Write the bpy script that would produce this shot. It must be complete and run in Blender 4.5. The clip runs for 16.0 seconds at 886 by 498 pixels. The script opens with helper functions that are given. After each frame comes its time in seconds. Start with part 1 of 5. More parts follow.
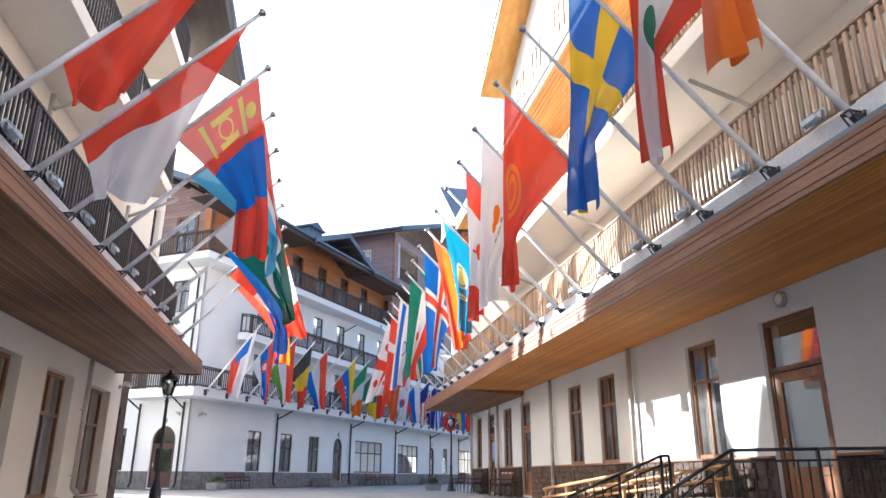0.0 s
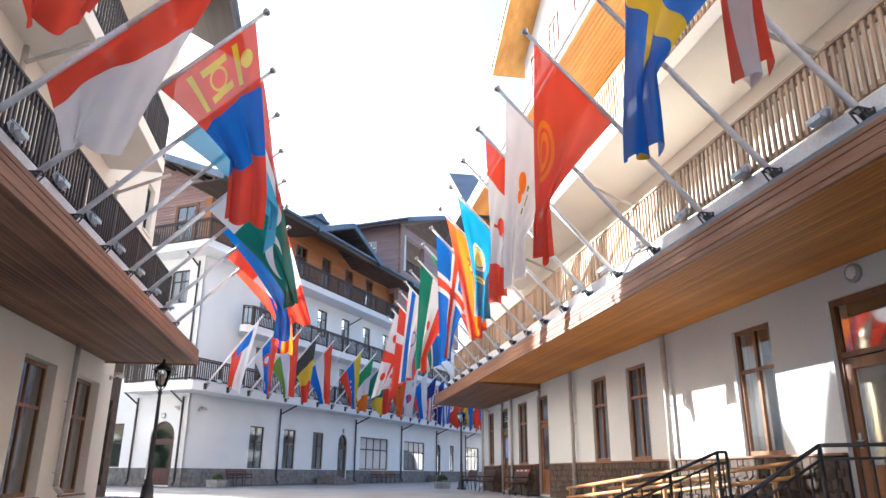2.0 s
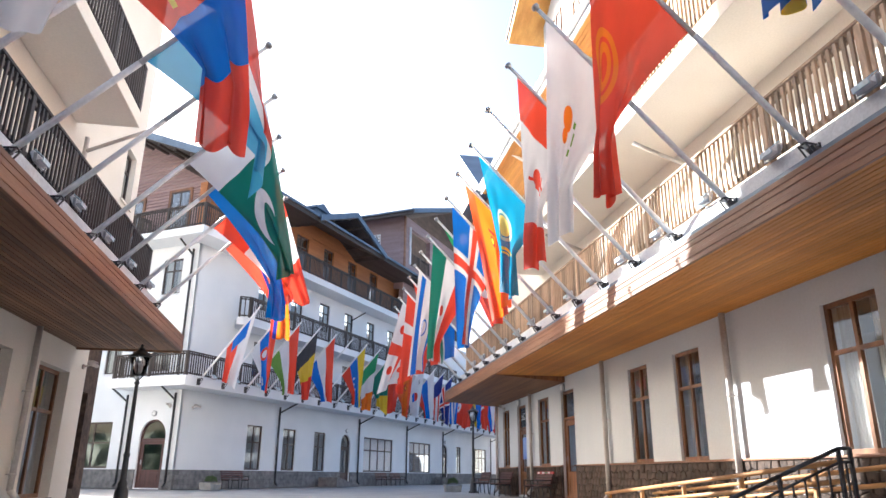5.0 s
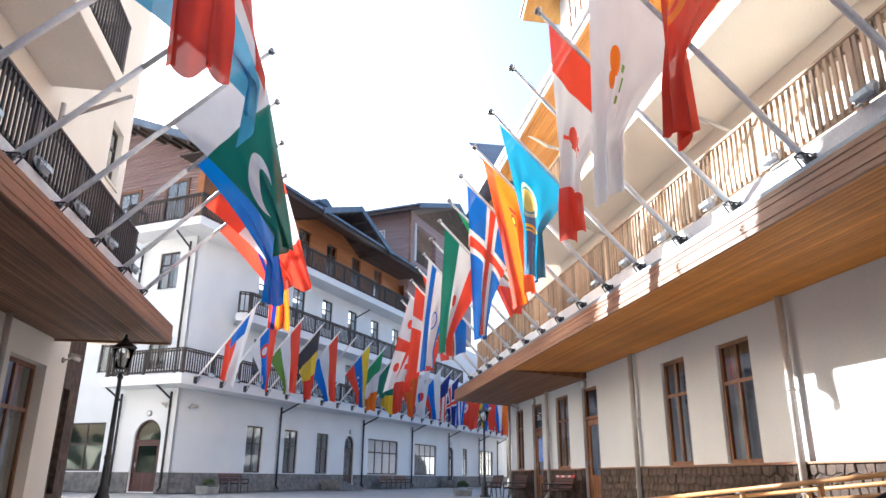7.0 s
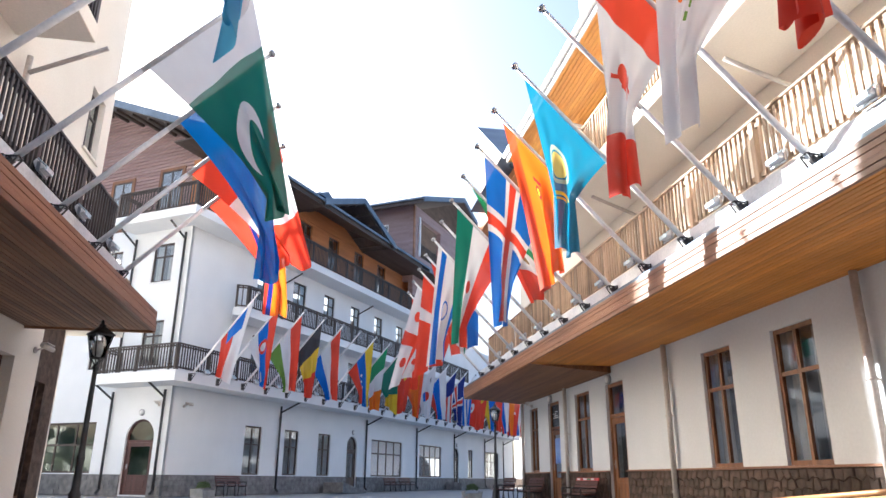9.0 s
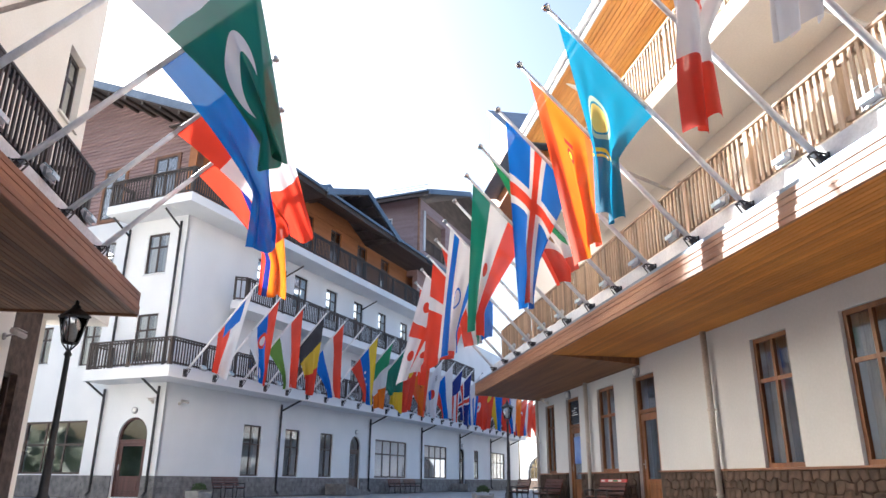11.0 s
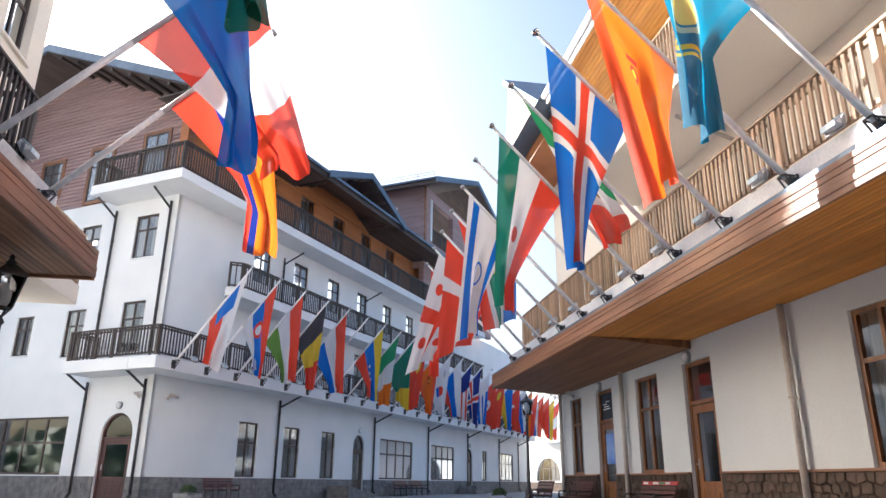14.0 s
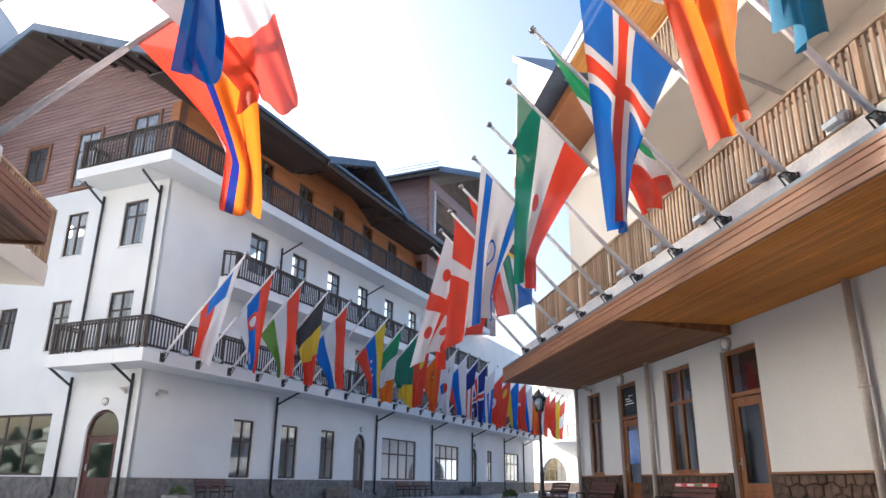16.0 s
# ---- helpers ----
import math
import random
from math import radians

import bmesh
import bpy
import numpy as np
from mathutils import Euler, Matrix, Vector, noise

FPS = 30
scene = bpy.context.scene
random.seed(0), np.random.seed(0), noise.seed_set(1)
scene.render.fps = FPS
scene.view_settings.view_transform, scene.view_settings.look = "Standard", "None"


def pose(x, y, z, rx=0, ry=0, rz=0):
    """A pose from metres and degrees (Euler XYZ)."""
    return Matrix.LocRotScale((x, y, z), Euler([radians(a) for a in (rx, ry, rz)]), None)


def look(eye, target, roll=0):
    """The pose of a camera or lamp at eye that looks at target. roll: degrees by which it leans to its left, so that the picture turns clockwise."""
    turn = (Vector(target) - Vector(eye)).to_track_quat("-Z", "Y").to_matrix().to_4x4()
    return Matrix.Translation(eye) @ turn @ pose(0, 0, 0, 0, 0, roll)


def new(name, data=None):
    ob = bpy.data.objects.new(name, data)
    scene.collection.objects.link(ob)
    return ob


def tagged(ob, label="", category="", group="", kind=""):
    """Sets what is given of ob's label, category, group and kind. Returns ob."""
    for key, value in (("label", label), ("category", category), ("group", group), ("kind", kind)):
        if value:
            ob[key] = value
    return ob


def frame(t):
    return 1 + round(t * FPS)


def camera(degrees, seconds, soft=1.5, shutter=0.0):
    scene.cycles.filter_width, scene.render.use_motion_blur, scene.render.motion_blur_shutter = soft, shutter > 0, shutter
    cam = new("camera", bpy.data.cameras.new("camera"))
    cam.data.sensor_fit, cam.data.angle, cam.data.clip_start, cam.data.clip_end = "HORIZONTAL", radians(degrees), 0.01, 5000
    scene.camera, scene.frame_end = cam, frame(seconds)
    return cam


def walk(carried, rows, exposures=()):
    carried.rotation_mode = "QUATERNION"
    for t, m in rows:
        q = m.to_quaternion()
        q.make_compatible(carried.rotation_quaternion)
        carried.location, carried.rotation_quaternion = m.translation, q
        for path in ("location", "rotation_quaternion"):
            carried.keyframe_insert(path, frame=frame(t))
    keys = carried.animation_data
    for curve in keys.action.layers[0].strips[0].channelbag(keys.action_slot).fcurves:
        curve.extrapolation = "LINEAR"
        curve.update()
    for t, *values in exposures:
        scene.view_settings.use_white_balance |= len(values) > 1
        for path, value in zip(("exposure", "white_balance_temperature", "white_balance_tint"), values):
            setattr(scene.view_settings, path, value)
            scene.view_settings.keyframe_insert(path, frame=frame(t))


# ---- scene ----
cam = camera(65.0, 16.0)

PATH = [
    (0, (0.022, -4.557, 0.645), (0.358, -2.686, 1.266), 0.3),
    (0.5, (0.018, -4.22, 0.655), (0.351, -2.347, 1.273), 0.4),
    (1, (0.016, -3.846, 0.66), (0.346, -1.972, 1.276), 0.4),
    (1.5, (0.007, -3.494, 0.661), (0.335, -1.619, 1.276), 0.4),
    (2, (0.013, -3.123, 0.669), (0.339, -1.248, 1.282), 0.4),
    (2.5, (0.041, -2.733, 0.662), (0.365, -0.857, 1.275), 0.4),
    (3, (0.059, -2.337, 0.663), (0.383, -0.462, 1.277), 0.4),
    (3.5, (0.073, -1.976, 0.651), (0.395, -0.101, 1.268), 0.5),
    (4, (0.078, -1.601, 0.656), (0.399, 0.274, 1.273), 0.5),
    (6.5, (0.06, 0.269, 0.692), (0.373, 2.143, 1.315), 0.5),
    (7, (0.074, 0.657, 0.706), (0.385, 2.532, 1.33), 0.5),
    (7.5, (0.083, 1.037, 0.702), (0.393, 2.911, 1.328), 0.5),
    (8, (0.066, 1.412, 0.714), (0.376, 3.286, 1.341), 0.5),
    (8.5, (0.066, 1.815, 0.719), (0.374, 3.688, 1.347), 0.5),
    (9, (0.085, 2.239, 0.735), (0.391, 4.113, 1.363), 0.5),
    (11.5, (0.052, 4.117, 0.742), (0.353, 5.99, 1.373), 0.5),
    (12, (0.057, 4.508, 0.75), (0.357, 6.382, 1.381), 0.5),
    (12.5, (0.076, 4.899, 0.748), (0.374, 6.773, 1.381), 0.5),
    (13, (0.088, 5.296, 0.757), (0.384, 7.17, 1.39), 0.6),
    (13.5, (0.095, 5.67, 0.755), (0.391, 7.544, 1.388), 0.6),
    (14, (0.089, 6.059, 0.744), (0.384, 7.933, 1.379), 0.6),
    (14.5, (0.104, 6.431, 0.747), (0.397, 8.304, 1.382), 0.6),
    (15, (0.107, 6.827, 0.744), (0.401, 8.701, 1.38), 0.6),
    (15.5, (0.144, 7.199, 0.77), (0.436, 9.073, 1.404), 0.5),
    (16, (0.174, 7.591, 0.771), (0.465, 9.465, 1.406), 0.6),
]
walk(cam, [(t, look(eye, aim, lean)) for t, eye, aim, lean in PATH], [(0.0, 1.97, 5750.0, 9.0), (7.0, 1.87, 5750.0, 9.0), (12.0, 1.69, 5700.0, 9.0), (16.0, 1.55, 5700.0, 9.0)])

# ---- world, sun ----
world = bpy.data.worlds.new("world")
scene.world = world
world.use_nodes = True
sky = world.node_tree.nodes.new("ShaderNodeTexSky")
sky.sky_type = "NISHITA"
sky.sun_disc = False
sky.sun_elevation = radians(23)
sky.sun_rotation = radians(-46.5)
sky.air_density, sky.dust_density, sky.ozone_density = 1.0, 6.5, 0.6
backg = world.node_tree.nodes["Background"]
world.node_tree.links.new(sky.outputs[0], backg.inputs[0])
backg.inputs[1].default_value = 0.125
sun = new("sun", bpy.data.lights.new("sun", "SUN"))
sun.data.energy, sun.data.angle, sun.data.color = 5.0, radians(0.55), (1.0, 0.93, 0.82)
sun.matrix_world = look((-40, 38, 23), (-39, 37.05, 22.43))


# ---- materials ----
def material(name):
    m = bpy.data.materials.new(name)
    m.use_nodes = True
    nt = m.node_tree
    return m, nt, nt.nodes["Principled BSDF"]


def ramp_node(nt, stops, mode="LINEAR"):
    r = nt.nodes.new("ShaderNodeValToRGB")
    r.color_ramp.interpolation = mode
    els = r.color_ramp.elements
    while len(els) < len(stops):
        els.new(0.5)
    for e, (p, c) in zip(els, stops):
        e.position, e.color = p, (*c, 1)
    return r


def noise_node(nt, scale, detail=4, stretch=None, space="Object"):
    tc = nt.nodes.new("ShaderNodeTexCoord")
    n = nt.nodes.new("ShaderNodeTexNoise")
    n.inputs["Scale"].default_value, n.inputs["Detail"].default_value = scale, detail
    if stretch:
        mp = nt.nodes.new("ShaderNodeMapping")
        mp.inputs["Scale"].default_value = stretch
        nt.links.new(tc.outputs[space], mp.inputs[0])
        nt.links.new(mp.outputs[0], n.inputs[0])
    else:
        nt.links.new(tc.outputs[space], n.inputs[0])
    return n


def mixed(name, c1, c2, scale, rough=0.7, stretch=None, bump=0.1, metal=0.0, fine=9.0, vary=0.0, lo=0.35, hi=0.68, soft=0.14):
    """Two tones by a coarse noise, a fine grain on top, bump, and a tone of its own for each object."""
    m, nt, b = material(name)
    coarse = noise_node(nt, scale, 5, stretch)
    grain = noise_node(nt, scale * fine, 6, stretch)
    r = ramp_node(nt, [(lo, c1), (hi, c2)])
    nt.links.new(coarse.outputs["Fac"], r.inputs[0])
    gr = ramp_node(nt, [(0.3, (1 - soft,) * 3), (0.7, (1 + soft * 0.4,) * 3)])
    nt.links.new(grain.outputs["Fac"], gr.inputs[0])
    mul = nt.nodes.new("ShaderNodeMixRGB")
    mul.blend_type = "MULTIPLY"
    mul.inputs[0].default_value = 1.0
    nt.links.new(r.outputs[0], mul.inputs[1])
    nt.links.new(gr.outputs[0], mul.inputs[2])
    out = mul.outputs[0]
    if vary:
        info = nt.nodes.new("ShaderNodeObjectInfo")
        vr = ramp_node(nt, [(0.0, (1 - vary,) * 3), (1.0, (1 + vary * 0.6,) * 3)])
        nt.links.new(info.outputs["Random"], vr.inputs[0])
        m2 = nt.nodes.new("ShaderNodeMixRGB")
        m2.blend_type = "MULTIPLY"
        m2.inputs[0].default_value = 1.0
        nt.links.new(out, m2.inputs[1])
        nt.links.new(vr.outputs[0], m2.inputs[2])
        out = m2.outputs[0]
    nt.links.new(out, b.inputs["Base Color"])
    b.inputs["Roughness"].default_value, b.inputs["Metallic"].default_value = rough, metal
    bp = nt.nodes.new("ShaderNodeBump")
    bp.inputs["Strength"].default_value = bump
    bp.inputs["Distance"].default_value = 0.02
    nt.links.new(grain.outputs["Fac"], bp.inputs["Height"])
    nt.links.new(bp.outputs[0], b.inputs["Normal"])
    return m


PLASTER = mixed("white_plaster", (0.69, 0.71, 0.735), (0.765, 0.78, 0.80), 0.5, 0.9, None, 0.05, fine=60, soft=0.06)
# white plaster darkened and cooled: shade under the balcony is in the colour
LODGEWALL = mixed("shaded_white_plaster", (0.565, 0.585, 0.61), (0.645, 0.665, 0.685), 0.35, 0.9, None, 0.04, fine=60, soft=0.05)
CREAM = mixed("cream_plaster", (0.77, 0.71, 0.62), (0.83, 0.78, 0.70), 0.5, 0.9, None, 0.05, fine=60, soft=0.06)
CONCRETE = mixed("painted_concrete", (0.60, 0.62, 0.66), (0.76, 0.76, 0.77), 1.6, 0.8, None, 0.15, fine=14)
STONE = mixed("brown_stone", (0.046, 0.029, 0.021), (0.115, 0.076, 0.056), 7, 0.85, None, 0.5, fine=8, vary=0.35)
GREYSTONE = mixed("grey_stone", (0.12, 0.118, 0.12), (0.215, 0.21, 0.21), 4, 0.85, None, 0.4, fine=8, vary=0.25)
MORTAR = mixed("mortar", (0.05, 0.038, 0.032), (0.085, 0.068, 0.058), 6, 0.95, None, 0.3)
SOFFIT_R = mixed("varnished_boards", (0.50, 0.185, 0.024), (0.68, 0.285, 0.046), 1.3, 0.62, (0.25, 3, 3), 0.2, fine=10, vary=0.24)
SOFFIT_D = mixed("dark_boards", (0.17, 0.083, 0.043), (0.36, 0.19, 0.10), 1.3, 0.62, (0.25, 3, 3), 0.25, fine=10, vary=0.36)
# darker copy of the soffit boards, with the far end's shade in the colour
SOFFIT_E = mixed("shaded_soffit_boards", (0.18, 0.075, 0.028), (0.28, 0.125, 0.048), 1.3, 0.6, (0.25, 3, 3), 0.2, fine=10, vary=0.2)
FASCIA = mixed("stained_fascia", (0.20, 0.09, 0.045), (0.34, 0.16, 0.08), 1.1, 0.5, (0.3, 3, 3), 0.25, fine=10, vary=0.12)
RAILWOOD = mixed("weathered_rail_wood", (0.34, 0.225, 0.138), (0.58, 0.41, 0.27), 2.0, 0.65, (3, 3, 0.4), 0.3, fine=8, vary=0.42)
RAILDARK = mixed("dark_rail_wood", (0.036, 0.027, 0.024), (0.078, 0.06, 0.052), 2.0, 0.6, (3, 3, 0.4), 0.3, fine=8, vary=0.25)
FRAMEWOOD = mixed("window_wood", (0.155, 0.06, 0.022), (0.27, 0.112, 0.04), 2.5, 0.4, (3, 3, 0.5), 0.15, fine=9, vary=0.1)
FRAMEDARK = mixed("dark_window_wood", (0.045, 0.030, 0.026), (0.085, 0.06, 0.05), 2.5, 0.45, (3, 3, 0.5), 0.1, fine=9)
DOORRED = mixed("dark_red_door_wood", (0.055, 0.02, 0.018), (0.095, 0.036, 0.03), 2.5, 0.45, (3, 3, 0.5), 0.1, fine=9)
SIDING = mixed("siding_boards", (0.30, 0.20, 0.195), (0.39, 0.275, 0.268), 1.2, 0.6, (0.3, 0.3, 3), 0.2, fine=10, vary=0.12)
EAVE = mixed("varnished_eave_boards", (0.60, 0.25, 0.035), (0.76, 0.37, 0.07), 1.2, 0.5, (0.25, 3, 3), 0.15, fine=10, vary=0.12)
SIDINGO = mixed("orange_siding", (0.34, 0.125, 0.042), (0.46, 0.185, 0.065), 1.2, 0.55, (0.3, 0.3, 3), 0.2, fine=10)
ROOFM = mixed("blue_grey_roof_metal", (0.10, 0.14, 0.20), (0.15, 0.20, 0.27), 1.2, 0.45, None, 0.1, metal=0.4)
ROOFDARK = mixed("dark_roof_boards", (0.045, 0.035, 0.032), (0.085, 0.065, 0.058), 1.2, 0.6, (0.3, 3, 3), 0.2)
POLE = mixed("white_painted_steel", (0.76, 0.75, 0.75), (0.86, 0.85, 0.84), 1.5, 0.38, None, 0.04)
STEEL = mixed("galvanised_steel", (0.30, 0.31, 0.33), (0.50, 0.51, 0.53), 6, 0.35, None, 0.06, metal=0.8)
DARKSTEEL = mixed("dark_painted_steel", (0.02, 0.02, 0.022), (0.045, 0.043, 0.045), 4, 0.42, None, 0.08)
GREYPIPE = mixed("grey_painted_pipe", (0.42, 0.38, 0.35), (0.55, 0.51, 0.48), 3, 0.5, None, 0.05)
BENCHWOOD = mixed("bench_wood", (0.07, 0.02, 0.014), (0.13, 0.042, 0.03), 2, 0.5, (0.3, 3, 3), 0.2, vary=0.2)
FENCEWOOD = mixed("fence_wood", (0.36, 0.17, 0.055), (0.50, 0.26, 0.095), 2, 0.5, (3, 0.3, 3), 0.15)
PAVING = mixed("paving_stone", (0.235, 0.234, 0.23), (0.36, 0.355, 0.345), 2.4, 0.8, None, 0.25, fine=14, vary=0.18)
GROUNDM = mixed("ground_screed", (0.32, 0.32, 0.318), (0.41, 0.405, 0.40), 0.8, 0.9, None, 0.3, fine=30)
CURTAIN = mixed("curtain_cloth", (0.42, 0.40, 0.37), (0.58, 0.56, 0.52), 3, 0.9, (8, 8, 0.3), 0.1)
# dimness of the unlit rooms is put into this dark colour
DARKIN = mixed("room_dimness", (0.10, 0.10, 0.105), (0.16, 0.16, 0.165), 0.6, 0.9)
LEAF = mixed("shrub_leaf", (0.045, 0.085, 0.025), (0.09, 0.14, 0.045), 4, 0.6, vary=0.2)
LAMPWHITE = mixed("opal_lamp_glass", (0.70, 0.71, 0.72), (0.80, 0.80, 0.80), 4, 0.3)
# dark film of the door sign, also the darkness behind some panes
SIGN_ROOMDARK = mixed("sign_film_and_room_dark", (0.012, 0.018, 0.022), (0.022, 0.03, 0.036), 3, 0.2)
SIGNBLUE = mixed("poster_print", (0.05, 0.14, 0.55), (0.30, 0.45, 0.80), 1.6, 0.4)
REDPAINT = mixed("red_paint", (0.40, 0.03, 0.03), (0.52, 0.05, 0.045), 4, 0.45)
GREENPAINT = mixed("green_paint", (0.04, 0.22, 0.10), (0.06, 0.30, 0.14), 4, 0.45)

FILMGLASS, fnt, fb = material("mirror_film_glass")
fb.inputs["Base Color"].default_value = (0.80, 0.82, 0.84, 1)
fb.inputs["Roughness"].default_value, fb.inputs["Metallic"].default_value = 0.04, 0.85
fw = noise_node(fnt, 0.9, 2)
fbp = fnt.nodes.new("ShaderNodeBump")
fbp.inputs["Strength"].default_value, fbp.inputs["Distance"].default_value = 0.06, 0.02
fnt.links.new(fw.outputs["Fac"], fbp.inputs["Height"])
fnt.links.new(fbp.outputs[0], fb.inputs["Normal"])

GLASS, gnt, gb = material("window_glass")
gb.inputs["Base Color"].default_value = (0.9, 0.93, 0.95, 1)
gb.inputs["Roughness"].default_value = 0.03
gb.inputs["Transmission Weight"].default_value = 1.0
gb.inputs["IOR"].default_value = 1.8
gw = noise_node(gnt, 0.8, 2)
gbp = gnt.nodes.new("ShaderNodeBump")
gbp.inputs["Strength"].default_value, gbp.inputs["Distance"].default_value = 0.05, 0.02
gnt.links.new(gw.outputs["Fac"], gbp.inputs["Height"])
gnt.links.new(gbp.outputs[0], gb.inputs["Normal"])


# ---- mesh helpers ----
def box(bm, x0, x1, y0, y1, z0, z1):
    vs = [bm.verts.new((x, y, z)) for z in (z0, z1) for x, y in ((x0, y0), (x1, y0), (x1, y1), (x0, y1))]
    for q in ((0, 3, 2, 1), (4, 5, 6, 7), (0, 1, 5, 4), (1, 2, 6, 5), (2, 3, 7, 6), (3, 0, 4, 7)):
        bm.faces.new([vs[i] for i in q])
    return vs


def tube(bm, a, b, r0, r1=None, n=10, caps=True):
    """A round bar from a to b."""
    a, b = Vector(a), Vector(b)
    r1 = r0 if r1 is None else r1
    q = (b - a).to_track_quat("Z", "Y")
    rings = []
    for p, r in ((a, r0), (b, r1)):
        rings.append([bm.verts.new(p + q @ Vector((r * math.cos(6.28318 * i / n), r * math.sin(6.28318 * i / n), 0))) for i in range(n)])
    for i in range(n):
        f = bm.faces.new((rings[0][i], rings[0][(i + 1) % n], rings[1][(i + 1) % n], rings[1][i]))
        f.smooth = True
    if caps:
        bm.faces.new(rings[0][::-1])
        bm.faces.new(rings[1])


def lathe(bm, profile, n=14, centre=(0, 0, 0)):
    rings = [[bm.verts.new((centre[0] + r * math.cos(6.28318 * i / n), centre[1] + r * math.sin(6.28318 * i / n), centre[2] + z)) for i in range(n)] for r, z in profile]
    for a, b in zip(rings, rings[1:]):
        for i in range(n):
            f = bm.faces.new((a[i], a[(i + 1) % n], b[(i + 1) % n], b[i]))
            f.smooth = True
    bm.faces.new(rings[0][::-1])
    bm.faces.new(rings[-1])


def prism(bm, poly, axis, a, b):
    """A polygon of (p, q) pairs pushed along an axis from a to b: x takes (y, z), y takes (x, z), z takes (x, y)."""
    def at(p, q, w):
        return {"x": (w, p, q), "y": (p, w, q), "z": (p, q, w)}[axis]
    lo = [bm.verts.new(at(p, q, a)) for p, q in poly]
    hi = [bm.verts.new(at(p, q, b)) for p, q in poly]
    n = len(poly)
    bm.faces.new(lo[::-1])
    bm.faces.new(hi)
    for i in range(n):
        bm.faces.new((lo[i], lo[(i + 1) % n], hi[(i + 1) % n], hi[i]))


def finish(bm, name, mat, bevel=0.0):
    bmesh.ops.recalc_face_normals(bm, faces=bm.faces)
    if bevel:
        bmesh.ops.bevel(bm, geom=[e for e in bm.edges if len(e.link_faces) == 2 and e.calc_face_angle(0) > 0.6], offset=bevel, segments=1, affect="EDGES", profile=0.5)
    me = bpy.data.meshes.new(name)
    bm.to_mesh(me)
    bm.free()
    if mat:
        me.materials.append(mat)
    return me


def part(name, bm, mat, parent, label="", bevel=0.0):
    ob = new(name, finish(bm, name, mat, bevel))
    ob.parent = parent
    if label:
        tagged(ob, label)
    return ob


def thing(name, label, category, m=None, group="", kind=""):
    ob = new(name)
    if m is not None:
        ob.matrix_world = m
    return tagged(ob, label, category, group, kind)


def boxpart(name, dims, mat, parent, label="", bevel=0.0):
    bm = bmesh.new()
    box(bm, *dims)
    return part(name, bm, mat, parent, label, bevel)


def shared(name, me, parent, loc, rot=None):
    ob = new(name, me)
    ob.parent = parent
    ob.location = loc
    if rot:
        ob.rotation_euler = rot
    return ob


def wall_mesh(s0, s1, z0, z1, d0, d1, holes, name, mat):
    """A wall in its own plane: s along, z up, d0 the outer and d1 the inner face, with holes (s0, s1, z0, z1, arched)."""
    ss = sorted({s0, s1, *[h[0] for h in holes], *[h[1] for h in holes]})
    zs = sorted({z0, z1, *[h[2] for h in holes], *[h[3] for h in holes]})
    ss, zs = [v for v in ss if s0 <= v <= s1], [v for v in zs if z0 <= v <= z1]
    def solid(i, j):
        if not (0 <= i < len(ss) - 1 and 0 <= j < len(zs) - 1):
            return False
        a, b = (ss[i] + ss[i + 1]) / 2, (zs[j] + zs[j + 1]) / 2
        return not any(h[0] < a < h[1] and h[2] < b < h[3] for h in holes)
    bm = bmesh.new()
    def quad(*ps):
        bm.faces.new([bm.verts.new(p) for p in ps])
    for i in range(len(ss) - 1):
        for j in range(len(zs) - 1):
            if not solid(i, j):
                continue
            a, b, c, e = ss[i], ss[i + 1], zs[j], zs[j + 1]
            quad((a, d0, c), (b, d0, c), (b, d0, e), (a, d0, e))
            quad((b, d1, c), (a, d1, c), (a, d1, e), (b, d1, e))
            if not solid(i - 1, j):
                quad((a, d1, c), (a, d0, c), (a, d0, e), (a, d1, e))
            if not solid(i + 1, j):
                quad((b, d0, c), (b, d1, c), (b, d1, e), (b, d0, e))
            if not solid(i, j - 1):
                quad((a, d1, c), (b, d1, c), (b, d0, c), (a, d0, c))
            if not solid(i, j + 1):
                quad((a, d0, e), (b, d0, e), (b, d1, e), (a, d1, e))
    for h in holes:
        if len(h) > 4 and h[4]:
            mid, r, top, n = (h[0] + h[1]) / 2, (h[1] - h[0]) / 2, h[3], 12
            arc = [(mid - r * math.cos(math.pi * k / n), top - r + r * math.sin(math.pi * k / n)) for k in range(n + 1)]
            for (p, q), (p2, q2) in zip(arc, arc[1:]):
                quad((p, d0, q), (p2, d0, q2), (p2, d0, top), (p, d0, top))
                quad((p2, d1, q2), (p, d1, q), (p, d1, top), (p2, d1, top))
                quad((p, d1, q), (p2, d1, q2), (p2, d0, q2), (p, d0, q))
    bmesh.ops.remove_doubles(bm, verts=bm.verts, dist=0.0005)
    me = bpy.data.meshes.new(name)
    bm.to_mesh(me)
    bm.free()
    me.materials.append(mat)
    return me


